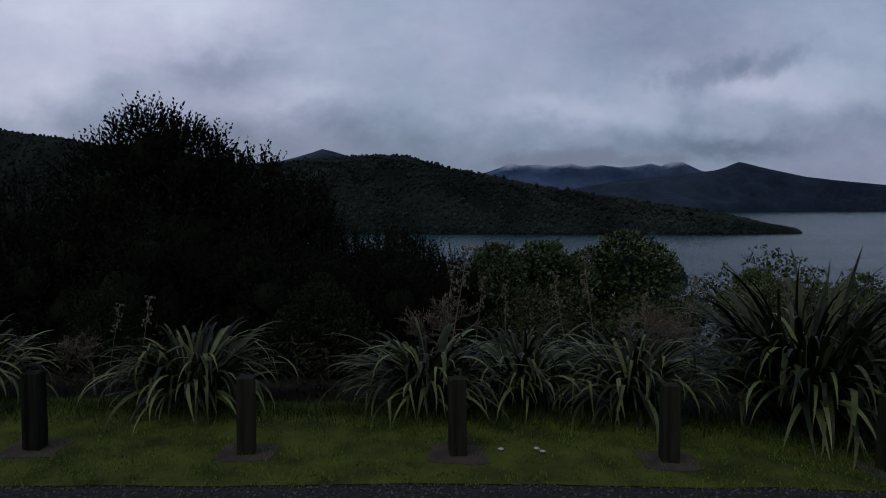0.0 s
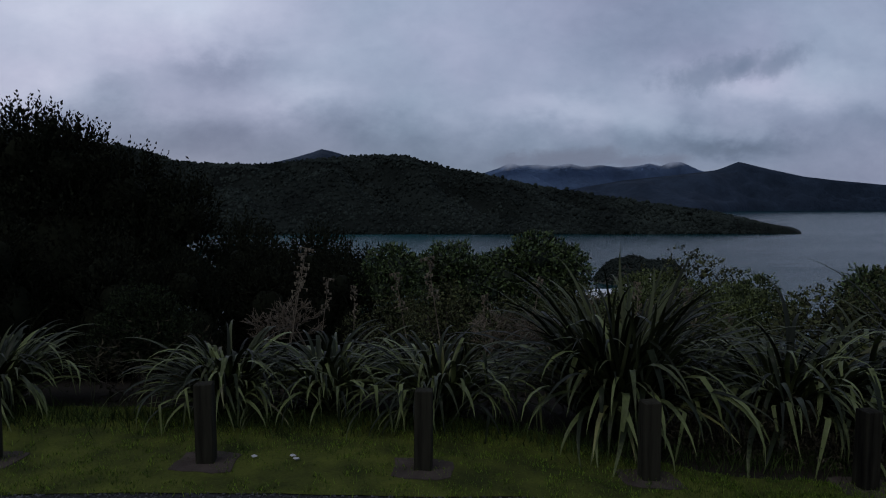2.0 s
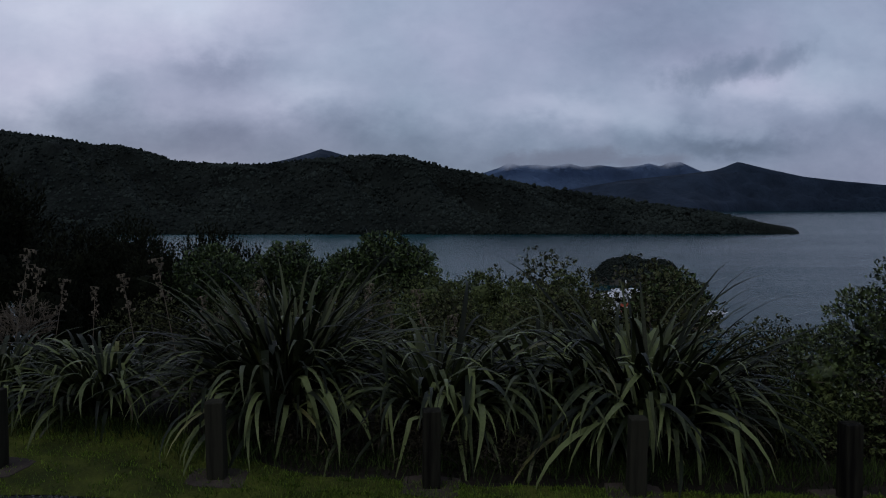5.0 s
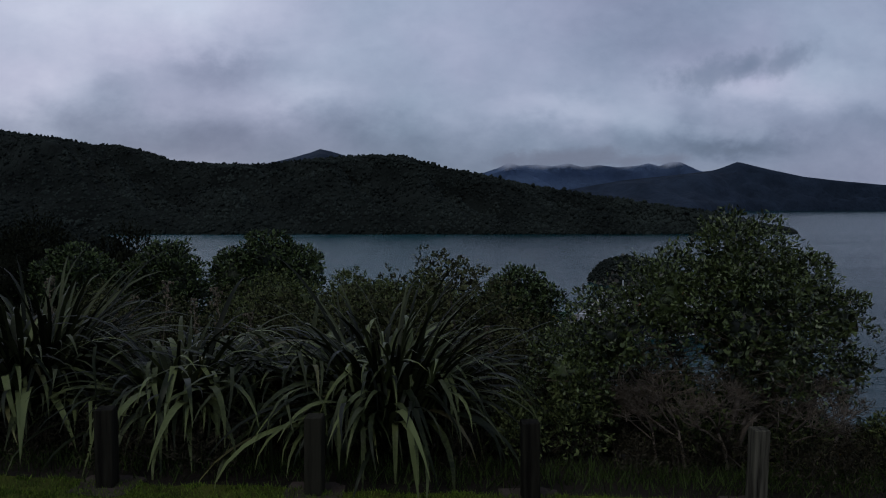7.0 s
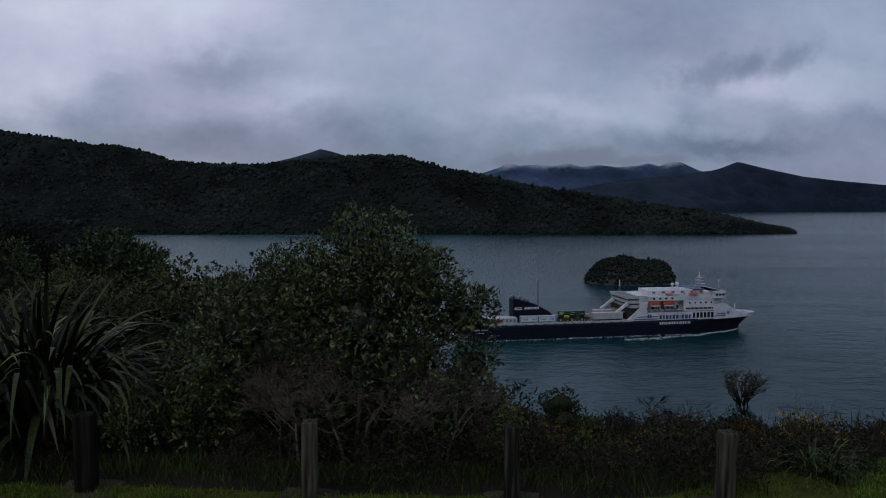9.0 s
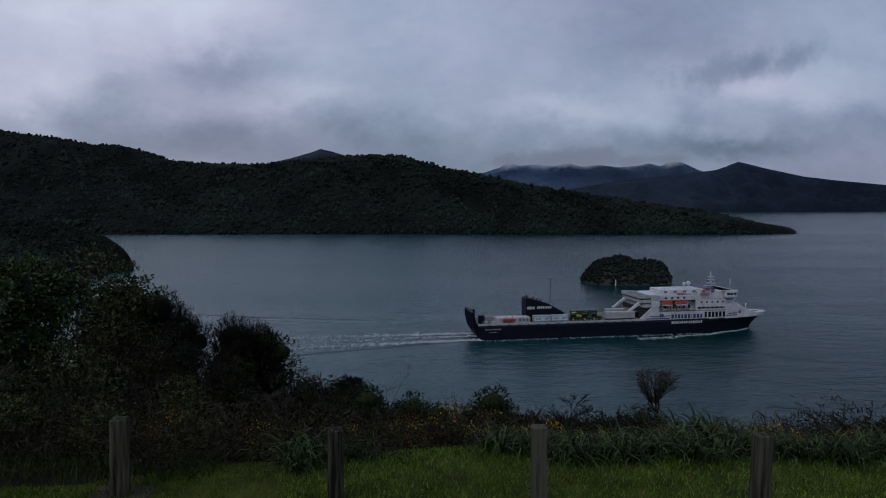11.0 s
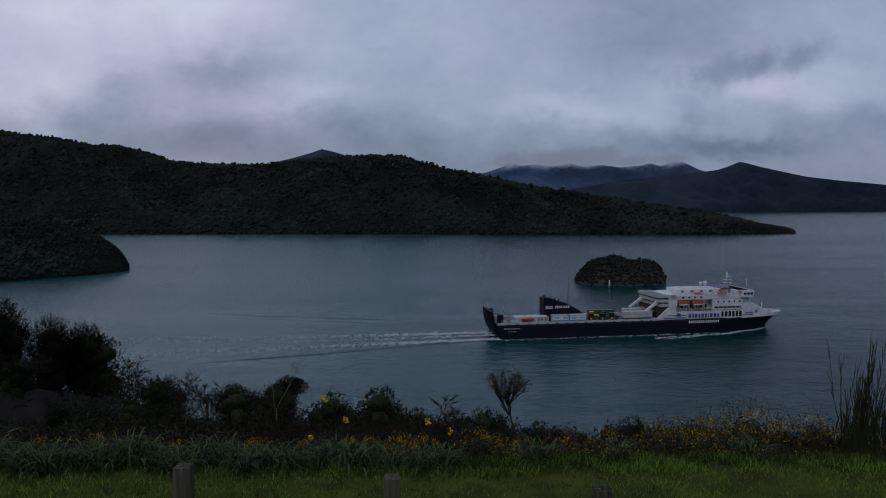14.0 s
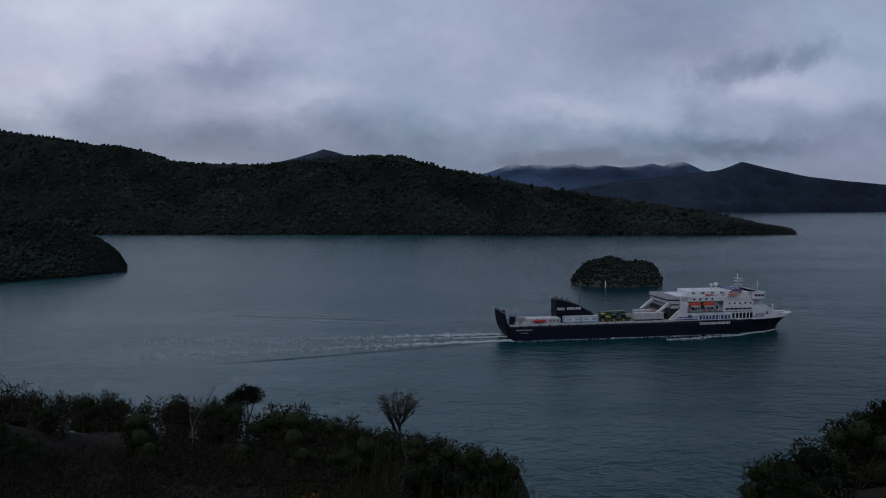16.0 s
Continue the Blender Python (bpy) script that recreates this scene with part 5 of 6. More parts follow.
# ---------------------------------------------------------------- shrubs and trees
def leaf_quads(P, D, L, W, rng, curl=0.25):
    """Pointed leaves, one folded quad pair each, from their bases P along the unit directions D."""
    n = len(P)
    up = rng.normal(size=(n, 3))
    side = np.cross(D, up)
    side /= np.linalg.norm(side, axis=1, keepdims=True) + 1e-9
    nor = np.cross(side, D)
    L = np.broadcast_to(np.asarray(L), (n,))[:, None]
    W = np.broadcast_to(np.asarray(W), (n,))[:, None]
    mid = P + D * L * 0.5
    A, B, T = mid + side * W * 0.5 + nor * L * curl * 0.4, mid - side * W * 0.5 + nor * L * curl * 0.4, P + D * L
    V = np.stack([P, A, T, B], 1).reshape(-1, 3)
    F = np.arange(4 * n).reshape(-1, 4)
    return V, F


def unit(a):
    return a / (np.linalg.norm(a, axis=1, keepdims=True) + 1e-9)


def stems(name, root, blobs, rng, mat, r0, twigs, reach=1.0):
    """Trunk and limbs from the base into each mass of the crown, with twigs."""
    V, F = [], []
    for bx, by, bz, br in blobs:
        top = Vector((bx, by, bz))
        mid = Vector((bx * 0.35 + rng.normal() * br * 0.15, by * 0.35 + rng.normal() * br * 0.15, bz * 0.45))
        q = mid.lerp(top, 0.5) + Vector(rng.normal(size=3)) * br * 0.12
        add_tube(V, F, [(rng.normal() * r0, rng.normal() * r0, -0.1), mid, q, top], [r0, r0 * 0.7, r0 * 0.5, r0 * 0.25], 5)
        for i in range(twigs):
            a = mid.lerp(top, rng.uniform(0.1, 1.0))
            d = Vector(rng.normal(size=3))
            d.z = abs(d.z) * 0.6
            d.normalize()
            ln = br * rng.uniform(0.6, 1.15) * reach
            b = a + d * ln * 0.5 + Vector(rng.normal(size=3)) * ln * 0.1
            c = a + d * ln + Vector(rng.normal(size=3)) * ln * 0.15
            add_tube(V, F, [a, b, c], [r0 * 0.22, r0 * 0.14, r0 * 0.05], 3)
    return mesh_object(name, V, F, mat, root, True)


QUADS = {}


def quad_lumps(centres, radii, rng, cuts=1):
    """Uneven rounded masses."""
    if cuts not in QUADS:
        bm = bmesh.new()
        bmesh.ops.create_cube(bm, size=2.0)
        bmesh.ops.subdivide_edges(bm, edges=bm.edges[:], cuts=cuts, use_grid_fill=True)
        bm.verts.ensure_lookup_table()
        QUADS[cuts] = (np.array([v.co.normalized()[:] for v in bm.verts]), np.array([[v.index for v in f.verts] for f in bm.faces]))
        bm.free()
    qv, qf = QUADS[cuts]
    n = len(centres)
    V = qv[None] * (1 + rng.uniform(-0.2, 0.12, (n, len(qv), 1))) * np.asarray(radii)[:, None, None] + np.asarray(centres)[:, None, :]
    F = qf[None] + (np.arange(n) * len(qv))[:, None, None]
    return V.reshape(-1, 3), F.reshape(-1, 4)


def shrub(name, label, blobs, n, leaf, width, mat, seed, style="broad", r0=0.03, core=0.7, category="shrub", group="", twigs=6, per=0, flowers=0, flower_mat=None, fsize=0.02, bark=None, tight=False):
    """blobs: masses of the crown (x, y, z, radius) over the base. style: broad leaves in rosettes, or upright feathery shoots."""
    rng = np.random.default_rng(seed)
    root = empty(name, label, category, group)
    trunk = stems("trunk", root, blobs, rng, bark or M["bark"], r0, twigs, 1.0 if style == "broad" else 0.6)
    if n < 300:
        tagged(trunk, kind="stuff")
    B = np.array(blobs)
    w = B[:, 3] ** 2 * (0.45 + B[:, 2] / B[:, 2].max() * (0.9 if style != "broad" else 0.55))
    idx = rng.choice(len(B), n, p=w / w.sum())
    d = unit(rng.normal(size=(n, 3)))
    d[:, 2] = np.where(d[:, 2] < -0.5, -d[:, 2], d[:, 2])
    rad = B[idx, 3] * (0.62 + 0.43 * rng.random(n) ** 0.6)
    lump = np.array([noise.noise(Vector((a[0] * 2.3 + i * 3, a[1] * 2.3, a[2] * 2.3 + seed))) for a, i in zip(d, idx)])
    rad = rad * (1 + (0.30 if style == "broad" else 0.18) * lump)
    if tight:
        rad = B[idx, 3] * (0.78 + 0.24 * rng.random(n)) * (1 + 0.14 * lump)
    P0 = B[idx, :3] + d * rad[:, None]
    if style == "broad":
        m = per or 7
        base = np.repeat(P0, m, 0)
        out = np.repeat(d, m, 0)
        dirs = unit(out * 0.7 + rng.normal(size=(n * m, 3)) * 0.75 + np.array([0, 0, 0.25]))
        base = base + rng.normal(size=base.shape) * leaf * 0.35
        V, F = leaf_quads(base, dirs, leaf * rng.uniform(0.6, 1.2, n * m), width * rng.uniform(0.7, 1.2, n * m), rng)
    else:
        m = per or 12
        reach_of = 3.2 if leaf > 0.06 else 8.0
        shoot = unit(d * 0.55 + rng.normal(size=(n, 3)) * 0.28 + np.array([0, 0, 0.9]))
        ln = leaf * reach_of * rng.uniform(0.5, 1.0, n) * (1 + 0.5 * np.maximum(d[:, 2], 0))
        t = np.tile(np.linspace(0, 1, m), n)
        base = np.repeat(P0, m, 0) + np.repeat(shoot, m, 0) * (np.repeat(ln, m) * t)[:, None]
        dirs = unit(np.repeat(shoot, m, 0) * 1.2 + rng.normal(size=(n * m, 3)) * 0.5)
        V, F = leaf_quads(base, dirs, leaf * rng.uniform(0.7, 1.4, n * m) * (1.1 - 0.5 * t), width * rng.uniform(0.7, 1.2, n * m), rng)
    if core:
        # a shaded inner mass closes the larger crowns, broad leaves cover it
        if n > 700 or tight:
            iv, jf = quad_lumps(B[:, :3], B[:, 3] * core * 0.66, rng, 2)
            V, F = np.concatenate([V, iv]), np.concatenate([F, jf + len(V)])
        k = int(n * (1.1 if n > 700 else 2.2))
        ci = rng.choice(len(B), k, p=w / w.sum())
        cd = unit(rng.normal(size=(k, 3)))
        reach = rng.uniform(0.62, 0.95, k) if n > 700 else 0.92 * rng.random(k) ** 0.45
        cp = B[ci, :3] + cd * (B[ci, 3] * core * reach)[:, None]
        big = float(np.median(B[:, 3])) * (0.22 if style == "broad" else 0.16 if n > 700 else 0.30)
        iv, jf = leaf_quads(cp, unit(cd * 0.4 + rng.normal(size=(k, 3))), big * rng.uniform(0.5, 1.1, k), big * 0.5 * rng.uniform(0.6, 1.2, k), rng)
        V, F = np.concatenate([V, iv]), np.concatenate([F, jf + len(V)])
    crown = array_object("crown", V, F, mat, root)
    if flowers:
        top = np.argsort(-(P0[:, 2] + rng.normal(size=n) * 0.25 * B[:, 3].mean() - 0.25 * P0[:, 1]))[: max(flowers // 6, 1)]
        pick = top[rng.integers(0, len(top), flowers)]
        C = P0[pick] + d[pick] * fsize * 2 + rng.normal(size=(flowers, 3)) * fsize * 2.2
        fv, ff = leaf_quads(C, unit(d[pick] + rng.normal(size=(flowers, 3)) * 0.8), fsize * rng.uniform(1.4, 2.6, flowers), fsize * rng.uniform(1.2, 2.0, flowers), rng, 0.5)
        tagged(array_object("blossom", fv, ff, flower_mat, root), kind="stuff")
    return root


def stand(ob, x, y, turn=0.0, size=1.0, tall=1.0, sink=0.05):
    ob.matrix_basis = pose(x, y, ground_z(x, y) - sink, 0, 0, turn) @ Matrix.Diagonal((size, size, size * tall, 1))
    return ob


def again(ob, x, y, turn, size, label="", tall=1.0, sink=0.05):
    c = copy_thing(ob, pose(x, y, ground_z(x, y) - sink, 0, 0, turn))
    stand(c, x, y, turn, size, tall, sink)
    if label:
        tagged(c, label)
    return c


def rise(ob, x, y, top):
    """Scale a standing thing so that its top comes to the given height."""
    zs = [(c.matrix_basis @ v.co).z for c in ob.children for v in c.data.vertices]
    k = (top - ground_z(x, y)) / max(zs)
    return stand(ob, x, y, x * 57, k)


MAN = "dark feathery manuka tree on the bank"
# tall manuka beside the first posts
man_a = stand(shrub("manuka_tree", MAN, [(-0.45, 0, 3.25, 0.55), (0.1, 0.1, 2.95, 0.65), (0.9, 0.0, 2.60, 0.6), (1.75, 0.1, 2.30, 0.5), (-1.1, 0.1, 2.65, 0.7), (0.2, -0.1, 1.8, 1.1), (-0.8, -0.1, 1.5, 1.0), (1.4, 0.0, 1.6, 0.95), (0.2, 0, 0.7, 1.0)],
                    4400, 0.090, 0.036, M["manuka"], 41, "feather", 0.06, 0.95, "tree", "manuka on the bank", per=6, twigs=2), -3.3, 8.7, 0, 0.845)
man_b = stand(shrub("manuka_tree", MAN, [(0, 0, 1.9, 0.5), (0.5, 0.1, 1.6, 0.45), (-0.5, 0.1, 1.5, 0.5), (0.1, -0.1, 1.0, 0.8), (0, 0, 0.5, 0.8)],
                    900, 0.095, 0.036, M["manuka"], 42, "feather", 0.05, 0.95, "tree", "manuka on the bank", per=6, twigs=2), -1.2, 15.5, 0, 1.2)
again(man_b, -2.6, 14.5, 70, 1.15)
again(man_b, -1.6, 10.6, 20, 0.85)
again(man_b, -2.3, 8.3, 310, 0.78)
again(man_b, -2.0, 7.1, 150, 0.6)
again(man_b, -1.3, 7.4, 40, 0.55)
again(man_b, -3.0, 6.9, 90, 0.66)
again(man_b, -5.9, 8.6, 20, 0.8)
again(man_b, -7.2, 8.0, 130, 0.8)
again(man_b, -5.2, 6.9, 200, 0.5)
again(man_b, -0.6, 8.0, 120, 0.62)
again(man_b, -0.5, 10.2, 200, 0.80)
again(man_b, 0.1, 9.0, 60, 0.62)
again(man_b, -4.35, 8.0, 30, 0.72)
again(man_b, -5.6, 14.0, 10, 1.55)
again(man_b, -6.4, 10.5, 60, 1.1)
again(man_b, -4.9, 11.5, 240, 1.2)
# big dark trees lower on the bank
for x, y, top in ((1.4, 22.5, 55.25), (2.6, 23.5, 55.0), (5.2, 22.0, 54.6), (3.8, 21.5, 54.8), (5.7, 23.0, 54.2), (6.2, 22.5, 53.2), (4.0, 19.0, 53.7), (5.5, 19.5, 53.4), (6.6, 20.0, 52.6), (2.4, 20.0, 54.2)):
    rise(again(man_b, x, y, 0, 1.0), x, y, top)

BROAD = "dense glossy green broadleaf bush on bank"
bro_a = stand(shrub("broadleaf_bush", BROAD, [(0, 0, 1.75, 0.42), (0.4, 0.1, 1.55, 0.40), (-0.45, 0, 1.5, 0.40), (0.1, -0.1, 1.0, 0.6), (0, 0, 0.5, 0.6)],
                    1500, 0.075, 0.034, M["broadleaf"], 51, "broad", 0.035, 0.85, "bush", "bushes behind the flax"), 2.98, 11.3, 0, 1.12)
again(bro_a, 1.55, 10.8, 140, 0.95)
again(bro_a, 0.75, 9.6, 60, 0.85)
again(bro_a, 6.75, 8.6, 220, 0.87)
again(bro_a, 2.2, 12.4, 300, 0.98)
bro_l = stand(shrub("coprosma_bush", "pale green leafy bush behind flax", [(0, 0, 1.45, 0.34), (0.45, 0.05, 1.3, 0.32), (-0.45, 0, 1.2, 0.34), (0.85, 0, 1.0, 0.34), (0, -0.1, 0.85, 0.6), (0.3, 0, 0.45, 0.6)],
                    1300, 0.050, 0.024, M["limegreen"], 52, "broad", 0.03, 0.8, "bush", "bushes behind the flax"), 4.5, 9.8, 0, 0.97)
again(bro_l, 5.6, 9.2, 150, 0.94)
again(bro_l, 3.8, 8.4, 40, 0.85)
again(bro_l, 4.9, 8.2, 240, 0.8)
oli = stand(shrub("olive_bush", "olive brown twiggy bush on the bank", [(0, 0, 1.5, 0.5), (0.55, 0, 1.3, 0.45), (-0.6, 0, 1.25, 0.5), (0, -0.2, 0.85, 0.8), (0.2, 0, 0.4, 0.8)],
                  500, 0.056, 0.027, M["olive"], 53, "broad", 0.04, 0.85, "bush", "bushes behind the flax", 10, per=6), 5.7, 12.0, 0, 1.2)
for x, y, tr, k in ((7.15, 5.5, 40, 0.5), (8.15, 5.3, 170, 0.5), (7.6, 5.7, 280, 0.55), (8.5, 5.6, 100, 0.42), (4.0, 7.4, 80, 0.66), (2.2, 7.6, 200, 0.56), (0.9, 7.2, 20, 0.50), (6.5, 7.4, 250, 0.6), (6.6, 5.6, 130, 0.55), (7.2, 6.3, 300, 0.6), (5.9, 6.6, 10, 0.8), (8.5, 6.2, 30, 0.6), (9.0, 7.6, 90, 0.55), (3.1, 6.6, 60, 0.58), (5.0, 6.5, 190, 0.66), (3.2, 9.0, 250, 0.74), (1.5, 8.7, 310, 0.66)):
    again(oli, x, y, tr, k)
rnd = stand(shrub("round_shrub", "small dark rounded twiggy shrub beside flax", [(0, 0, 0.75, 0.38), (0.2, 0, 0.55, 0.36), (-0.22, 0, 0.5, 0.36)],
                  1900, 0.026, 0.013, M["evergreen"], 54, "broad", 0.02, 0.6, "shrub"), -1.05, 5.75, 0, 0.86)
again(rnd, -2.9, 5.9, 90, 0.8)
# leafy tree at the end of the flax
stand(shrub("leafy_tree", "rounded glossy green tree with bare twiggy stems", [(0.10, 0, 1.48, 0.36), (0.48, 0, 1.30, 0.30), (-0.40, 0, 1.22, 0.36), (0.80, 0, 1.10, 0.24), (0.88, -0.05, 0.76, 0.17), (0.1, -0.1, 1.08, 0.52), (-0.75, 0, 0.98, 0.36), (0.4, -0.1, 0.80, 0.38), (-1.05, 0.1, 0.7, 0.34)],
            3300, 0.040, 0.017, M["leafy"], 55, "broad", 0.024, 0.6, "tree", "", 70, bark=M["pale_bark"]), 7.78, 4.86, 0, 1.0)


def bare_tree(name, label, height, seed, mat, spread=0.6, levels=4, r0=0.05, bend=0.25, split=3, first=0.35, category="tree", thin=0.006):
    rng = np.random.default_rng(seed)
    V, F = [], []

    def grow(p, d, ln, r, lev):
        k = 3
        pts, rad = [p], [r]
        q = p.copy()
        for i in range(k):
            d = (d + Vector(rng.normal(size=3)) * bend * 0.5).normalized()
            q = q + d * ln / k
            pts.append(q.copy()); rad.append(r * (1 - 0.5 * (i + 1) / k))
        add_tube(V, F, pts, rad, 5 if lev < 2 else 3)
        if lev >= levels:
            return
        for i in range(split + (1 if lev else 0)):
            t = rng.uniform(0.45, 1.0)
            o = pts[1].lerp(pts[-1], t)
            nd = (d + Vector(rng.normal(size=3)) * spread).normalized()
            nd.z = abs(nd.z) * 0.8 + 0.15
            grow(o, nd.normalized(), ln * rng.uniform(0.5, 0.75), max(r * 0.5, thin), lev + 1)
    grow(Vector((0, 0, -0.1)), Vector((0.05, 0, 1)), height * first, r0, 0)
    root = empty(name, label, category)
    mesh_object("branching", V, F, mat, root, True)
    return root


def flat_crown_tree(label, height, seed, mat):
    """A bent trunk that forks low into limbs, their fine twigs ending in one flat crown."""
    rng = np.random.default_rng(seed)
    root = empty("bare_tree", label, "tree")
    V, F = [], []
    fork = Vector((-0.05, 0, 0.66)) * height
    add_tube(V, F, [(0.02 * height, 0, -0.1), (0.03 * height, 0, 0.3 * height), (-0.02 * height, 0, 0.5 * height), fork], [0.034, 0.028, 0.024, 0.02], 6)
    mesh_object("trunk", V, F, mat, root, True)
    V, F = [], []
    for i in range(9):
        a = 2 * math.pi * i / 9 + rng.uniform(-0.3, 0.3)
        start = fork * rng.uniform(0.84, 1.0)
        mid = start + Vector((math.cos(a) * 0.07, math.sin(a) * 0.07, rng.uniform(0.10, 0.16))) * height
        add_tube(V, F, [start, start.lerp(mid, 0.5) + Vector(rng.normal(size=3)) * 0.02 * height, mid], [0.022, 0.017, 0.013], 4)
        for j in range(6):
            b = a + rng.uniform(-0.9, 0.9)
            o = start.lerp(mid, rng.uniform(0.45, 1.0))
            e = o + Vector((math.cos(b) * rng.uniform(0.05, 0.18), math.sin(b) * rng.uniform(0.04, 0.13), 0)) * height
            e.z = height * rng.uniform(0.80, 0.97)
            m = o.lerp(e, 0.55) + Vector(rng.normal(size=3)) * 0.02 * height
            add_tube(V, F, [o, m, e], [0.012, 0.009, 0.006], 3)
            for k in range(9):
                p = m.lerp(e, rng.uniform(0.1, 1.0))
                q = p + Vector((rng.normal() * 0.035, rng.normal() * 0.035, abs(rng.normal()) * 0.025)) * height
                add_tube(V, F, [p, q], [0.007, 0.004], 3)
    mesh_object("branching", V, F, mat, root, True)
    return root


rise(flat_crown_tree("leafless grey tree with fine flat-topped crown", 2.4, 61, M["bark"]), 20.55, 27.0, 51.62).rotation_euler = (0, 0, 0)
rise(bare_tree("dead_tree", "thin leaning dead tree with bleached limbs", 5.0, 66, M["dead_wood"], 0.7, 3, 0.055, 0.22, 2, 0.72), 9.3, 34.4, 50.1)
bt = stand(bare_tree("bare_shrub", "leafless fine-twigged shrub on the bank", 3.0, 64, M["brown_brush"], 0.6, 4, 0.05, 0.3, 3, 0.34, "shrub", 0.010), 13.5, 60.0, 0, 1.5)
for i, (x, y, s1, tr) in enumerate(((6.0, 34, 1.5, 20), (9.5, 32, 1.3, 80), (12.5, 34, 1.4, 140), (16, 31, 1.2, 220), (18.2, 29, 0.8, 300), (21.6, 26.5, 0.55, 30), (3.0, 36, 1.5, 60), (14.0, 38, 1.6, 10),
                                    (4.5, 44, 1.8, 90), (8.0, 40, 1.6, 170), (17.5, 36, 1.4, 250), (11.0, 28, 0.9, 30), (15.2, 27, 0.8, 110))):
    again(bt, x, y, tr, s1, "grey brown leafless brush on the bank")

rise(again(bt, 17.3, 30.0, 0, 1.0, "small rounded leafless tree on the bank"), 16.7, 30.0, 49.6)
twiggy = stand(bare_tree("twiggy_shrub", "bare pale-twigged shrub under the leafy tree", 3.0, 67, M["pale_bark"], 0.7, 4, 0.04, 0.35, 4, 0.3, "shrub"), 7.3, 4.7, 0, 0.34)
for x, y, k, tr in ((0.25, 6.5, 0.52, 40), (1.75, 6.6, 0.50, 190), (2.5, 7.0, 0.5, 320), (-2.75, 5.35, 0.30, 20), (7.75, 4.62, 0.42, 80), (8.15, 4.68, 0.44, 150), (7.45, 4.58, 0.40, 10), (8.45, 4.66, 0.40, 270), (8.55, 4.9, 0.26, 230), (6.9, 4.85, 0.33, 300)):
    again(twiggy, x, y, tr, k)
seedling = stand(shrub("seedling_bush", "low pale green seedling bush at the verge", [(0, 0, 1.35, 0.36), (0.5, 0, 1.1, 0.34), (-0.5, 0, 1.0, 0.36), (0, -0.1, 0.7, 0.6)], 260, 0.13, 0.06, M["limegreen"], 57, "broad", 0.03, 0.8, "bush", "seedlings at the verge", 6, per=6), 8.0, 5.0, 0, 0.4)
for x, y, k, tr in ((6.75, 4.75, 0.36, 10), (7.5, 4.9, 0.42, 120), (8.3, 4.7, 0.30, 200), (8.9, 4.8, 0.28, 260), (9.5, 4.9, 0.26, 60), (10.1, 5.0, 0.25, 170), (6.3, 4.6, 0.30, 90)):
    again(seedling, x, y, tr, k)
# wooded slope below the verge
dark_crown = shrub("bank_tree", "dark rounded evergreen tree on the lower bank", [(0, 0, 3.3, 1.1), (1.1, 0, 2.8, 1.0), (-1.1, 0.2, 2.7, 1.0), (0.2, -0.4, 2.0, 1.5), (0.9, -0.3, 1.2, 1.3), (-0.9, -0.2, 1.1, 1.3), (0, -0.6, 0.6, 1.3)], 400, 0.16, 0.085, M["evergreen"], 71, "broad", 0.10, 0.9, "tree", "trees on the lower bank", per=5, tight=True)
stand(dark_crown, 8.5, 57)
near_crown = shrub("bank_tree", "low dense dark evergreen tree on the bank", [(0, 0, 3.1, 1.0), (1.1, 0, 2.7, 0.95), (-1.1, 0.2, 2.6, 0.95), (0.2, -0.4, 2.0, 1.5), (0.9, -0.3, 1.2, 1.3), (-0.9, -0.2, 1.1, 1.3), (0, -0.6, 0.6, 1.3)], 760, 0.105, 0.056, M["evergreen"], 75, "broad", 0.10, 0.95, "tree", "trees on the lower bank", per=5, tight=True)
stand(near_crown, 4.4, 16.5, 0, 0.62)
SLOPE = [(11.8, 56, 1.1), (5.0, 55, 1.1), (1.5, 52, 1.0), (-2.5, 50, 1.1), (13.8, 50, 0.8), (-7, 48, 1.2), (9.8, 49, 0.7), (16.2, 44, 0.75), (18.8, 40, 0.6), (20.6, 36, 0.6), (22.3, 32, 0.5), (23.4, 33, 0.45), (25.0, 37, 0.7), (6.5, 46, 0.7),
         (0, 42, 0.8), (-5, 38, 0.9), (-12, 46, 1.3), (-20, 52, 1.4), (18.0, 50, 0.8), (21.5, 46, 0.75), (24, 42, 0.65), (3.0, 30, 0.6), (-1, 27, 0.7)]
for i, (x, y, s1) in enumerate(SLOPE):
    top = 58.87 - float(np.interp((x - 22.3) / y, [-0.7, -0.4, -0.25, -0.1, 0.1], [0.272, 0.276, 0.29, 0.325, 0.36])) * y
    rise(again(dark_crown, x, y, 37 * i, s1), x, y, max(top, ground_z(x, y) + 0.8))
for i, (x, y, s1) in enumerate(((48, 52, 1.3), (54, 50, 1.7), (58, 54, 2.0), (43.5, 45, 0.95), (50, 46, 1.0), (64, 50, 2.2), (56, 44, 1.2), (47, 41, 0.7), (61, 42, 1.4), (52, 60, 1.5))):
    top = 58.87 - float(np.interp((x - 22.3) / y, [0.40, 0.44, 0.50, 0.55, 0.60, 0.65, 0.8], [0.40, 0.356, 0.375, 0.335, 0.30, 0.275, 0.25])) * y
    rise(again(dark_crown, x, y, 53 * i, s1, "dark evergreen tree at the gully edge"), x, y, max(top, ground_z(x, y) + 0.8))
flat = stand(shrub("flat_topped_tree", "wind-shaped flat-topped dark tree", [(0, 0, 3.4, 0.8), (0.9, 0, 3.0, 0.7), (-0.9, 0, 3.6, 0.6), (1.6, 0, 2.6, 0.6)], 700, 0.14, 0.05, M["manuka"], 72, "broad", 0.09, 0.8, "tree"), 2.6, 66.5)
rise(flat, 2.6, 66.5, 41.4)
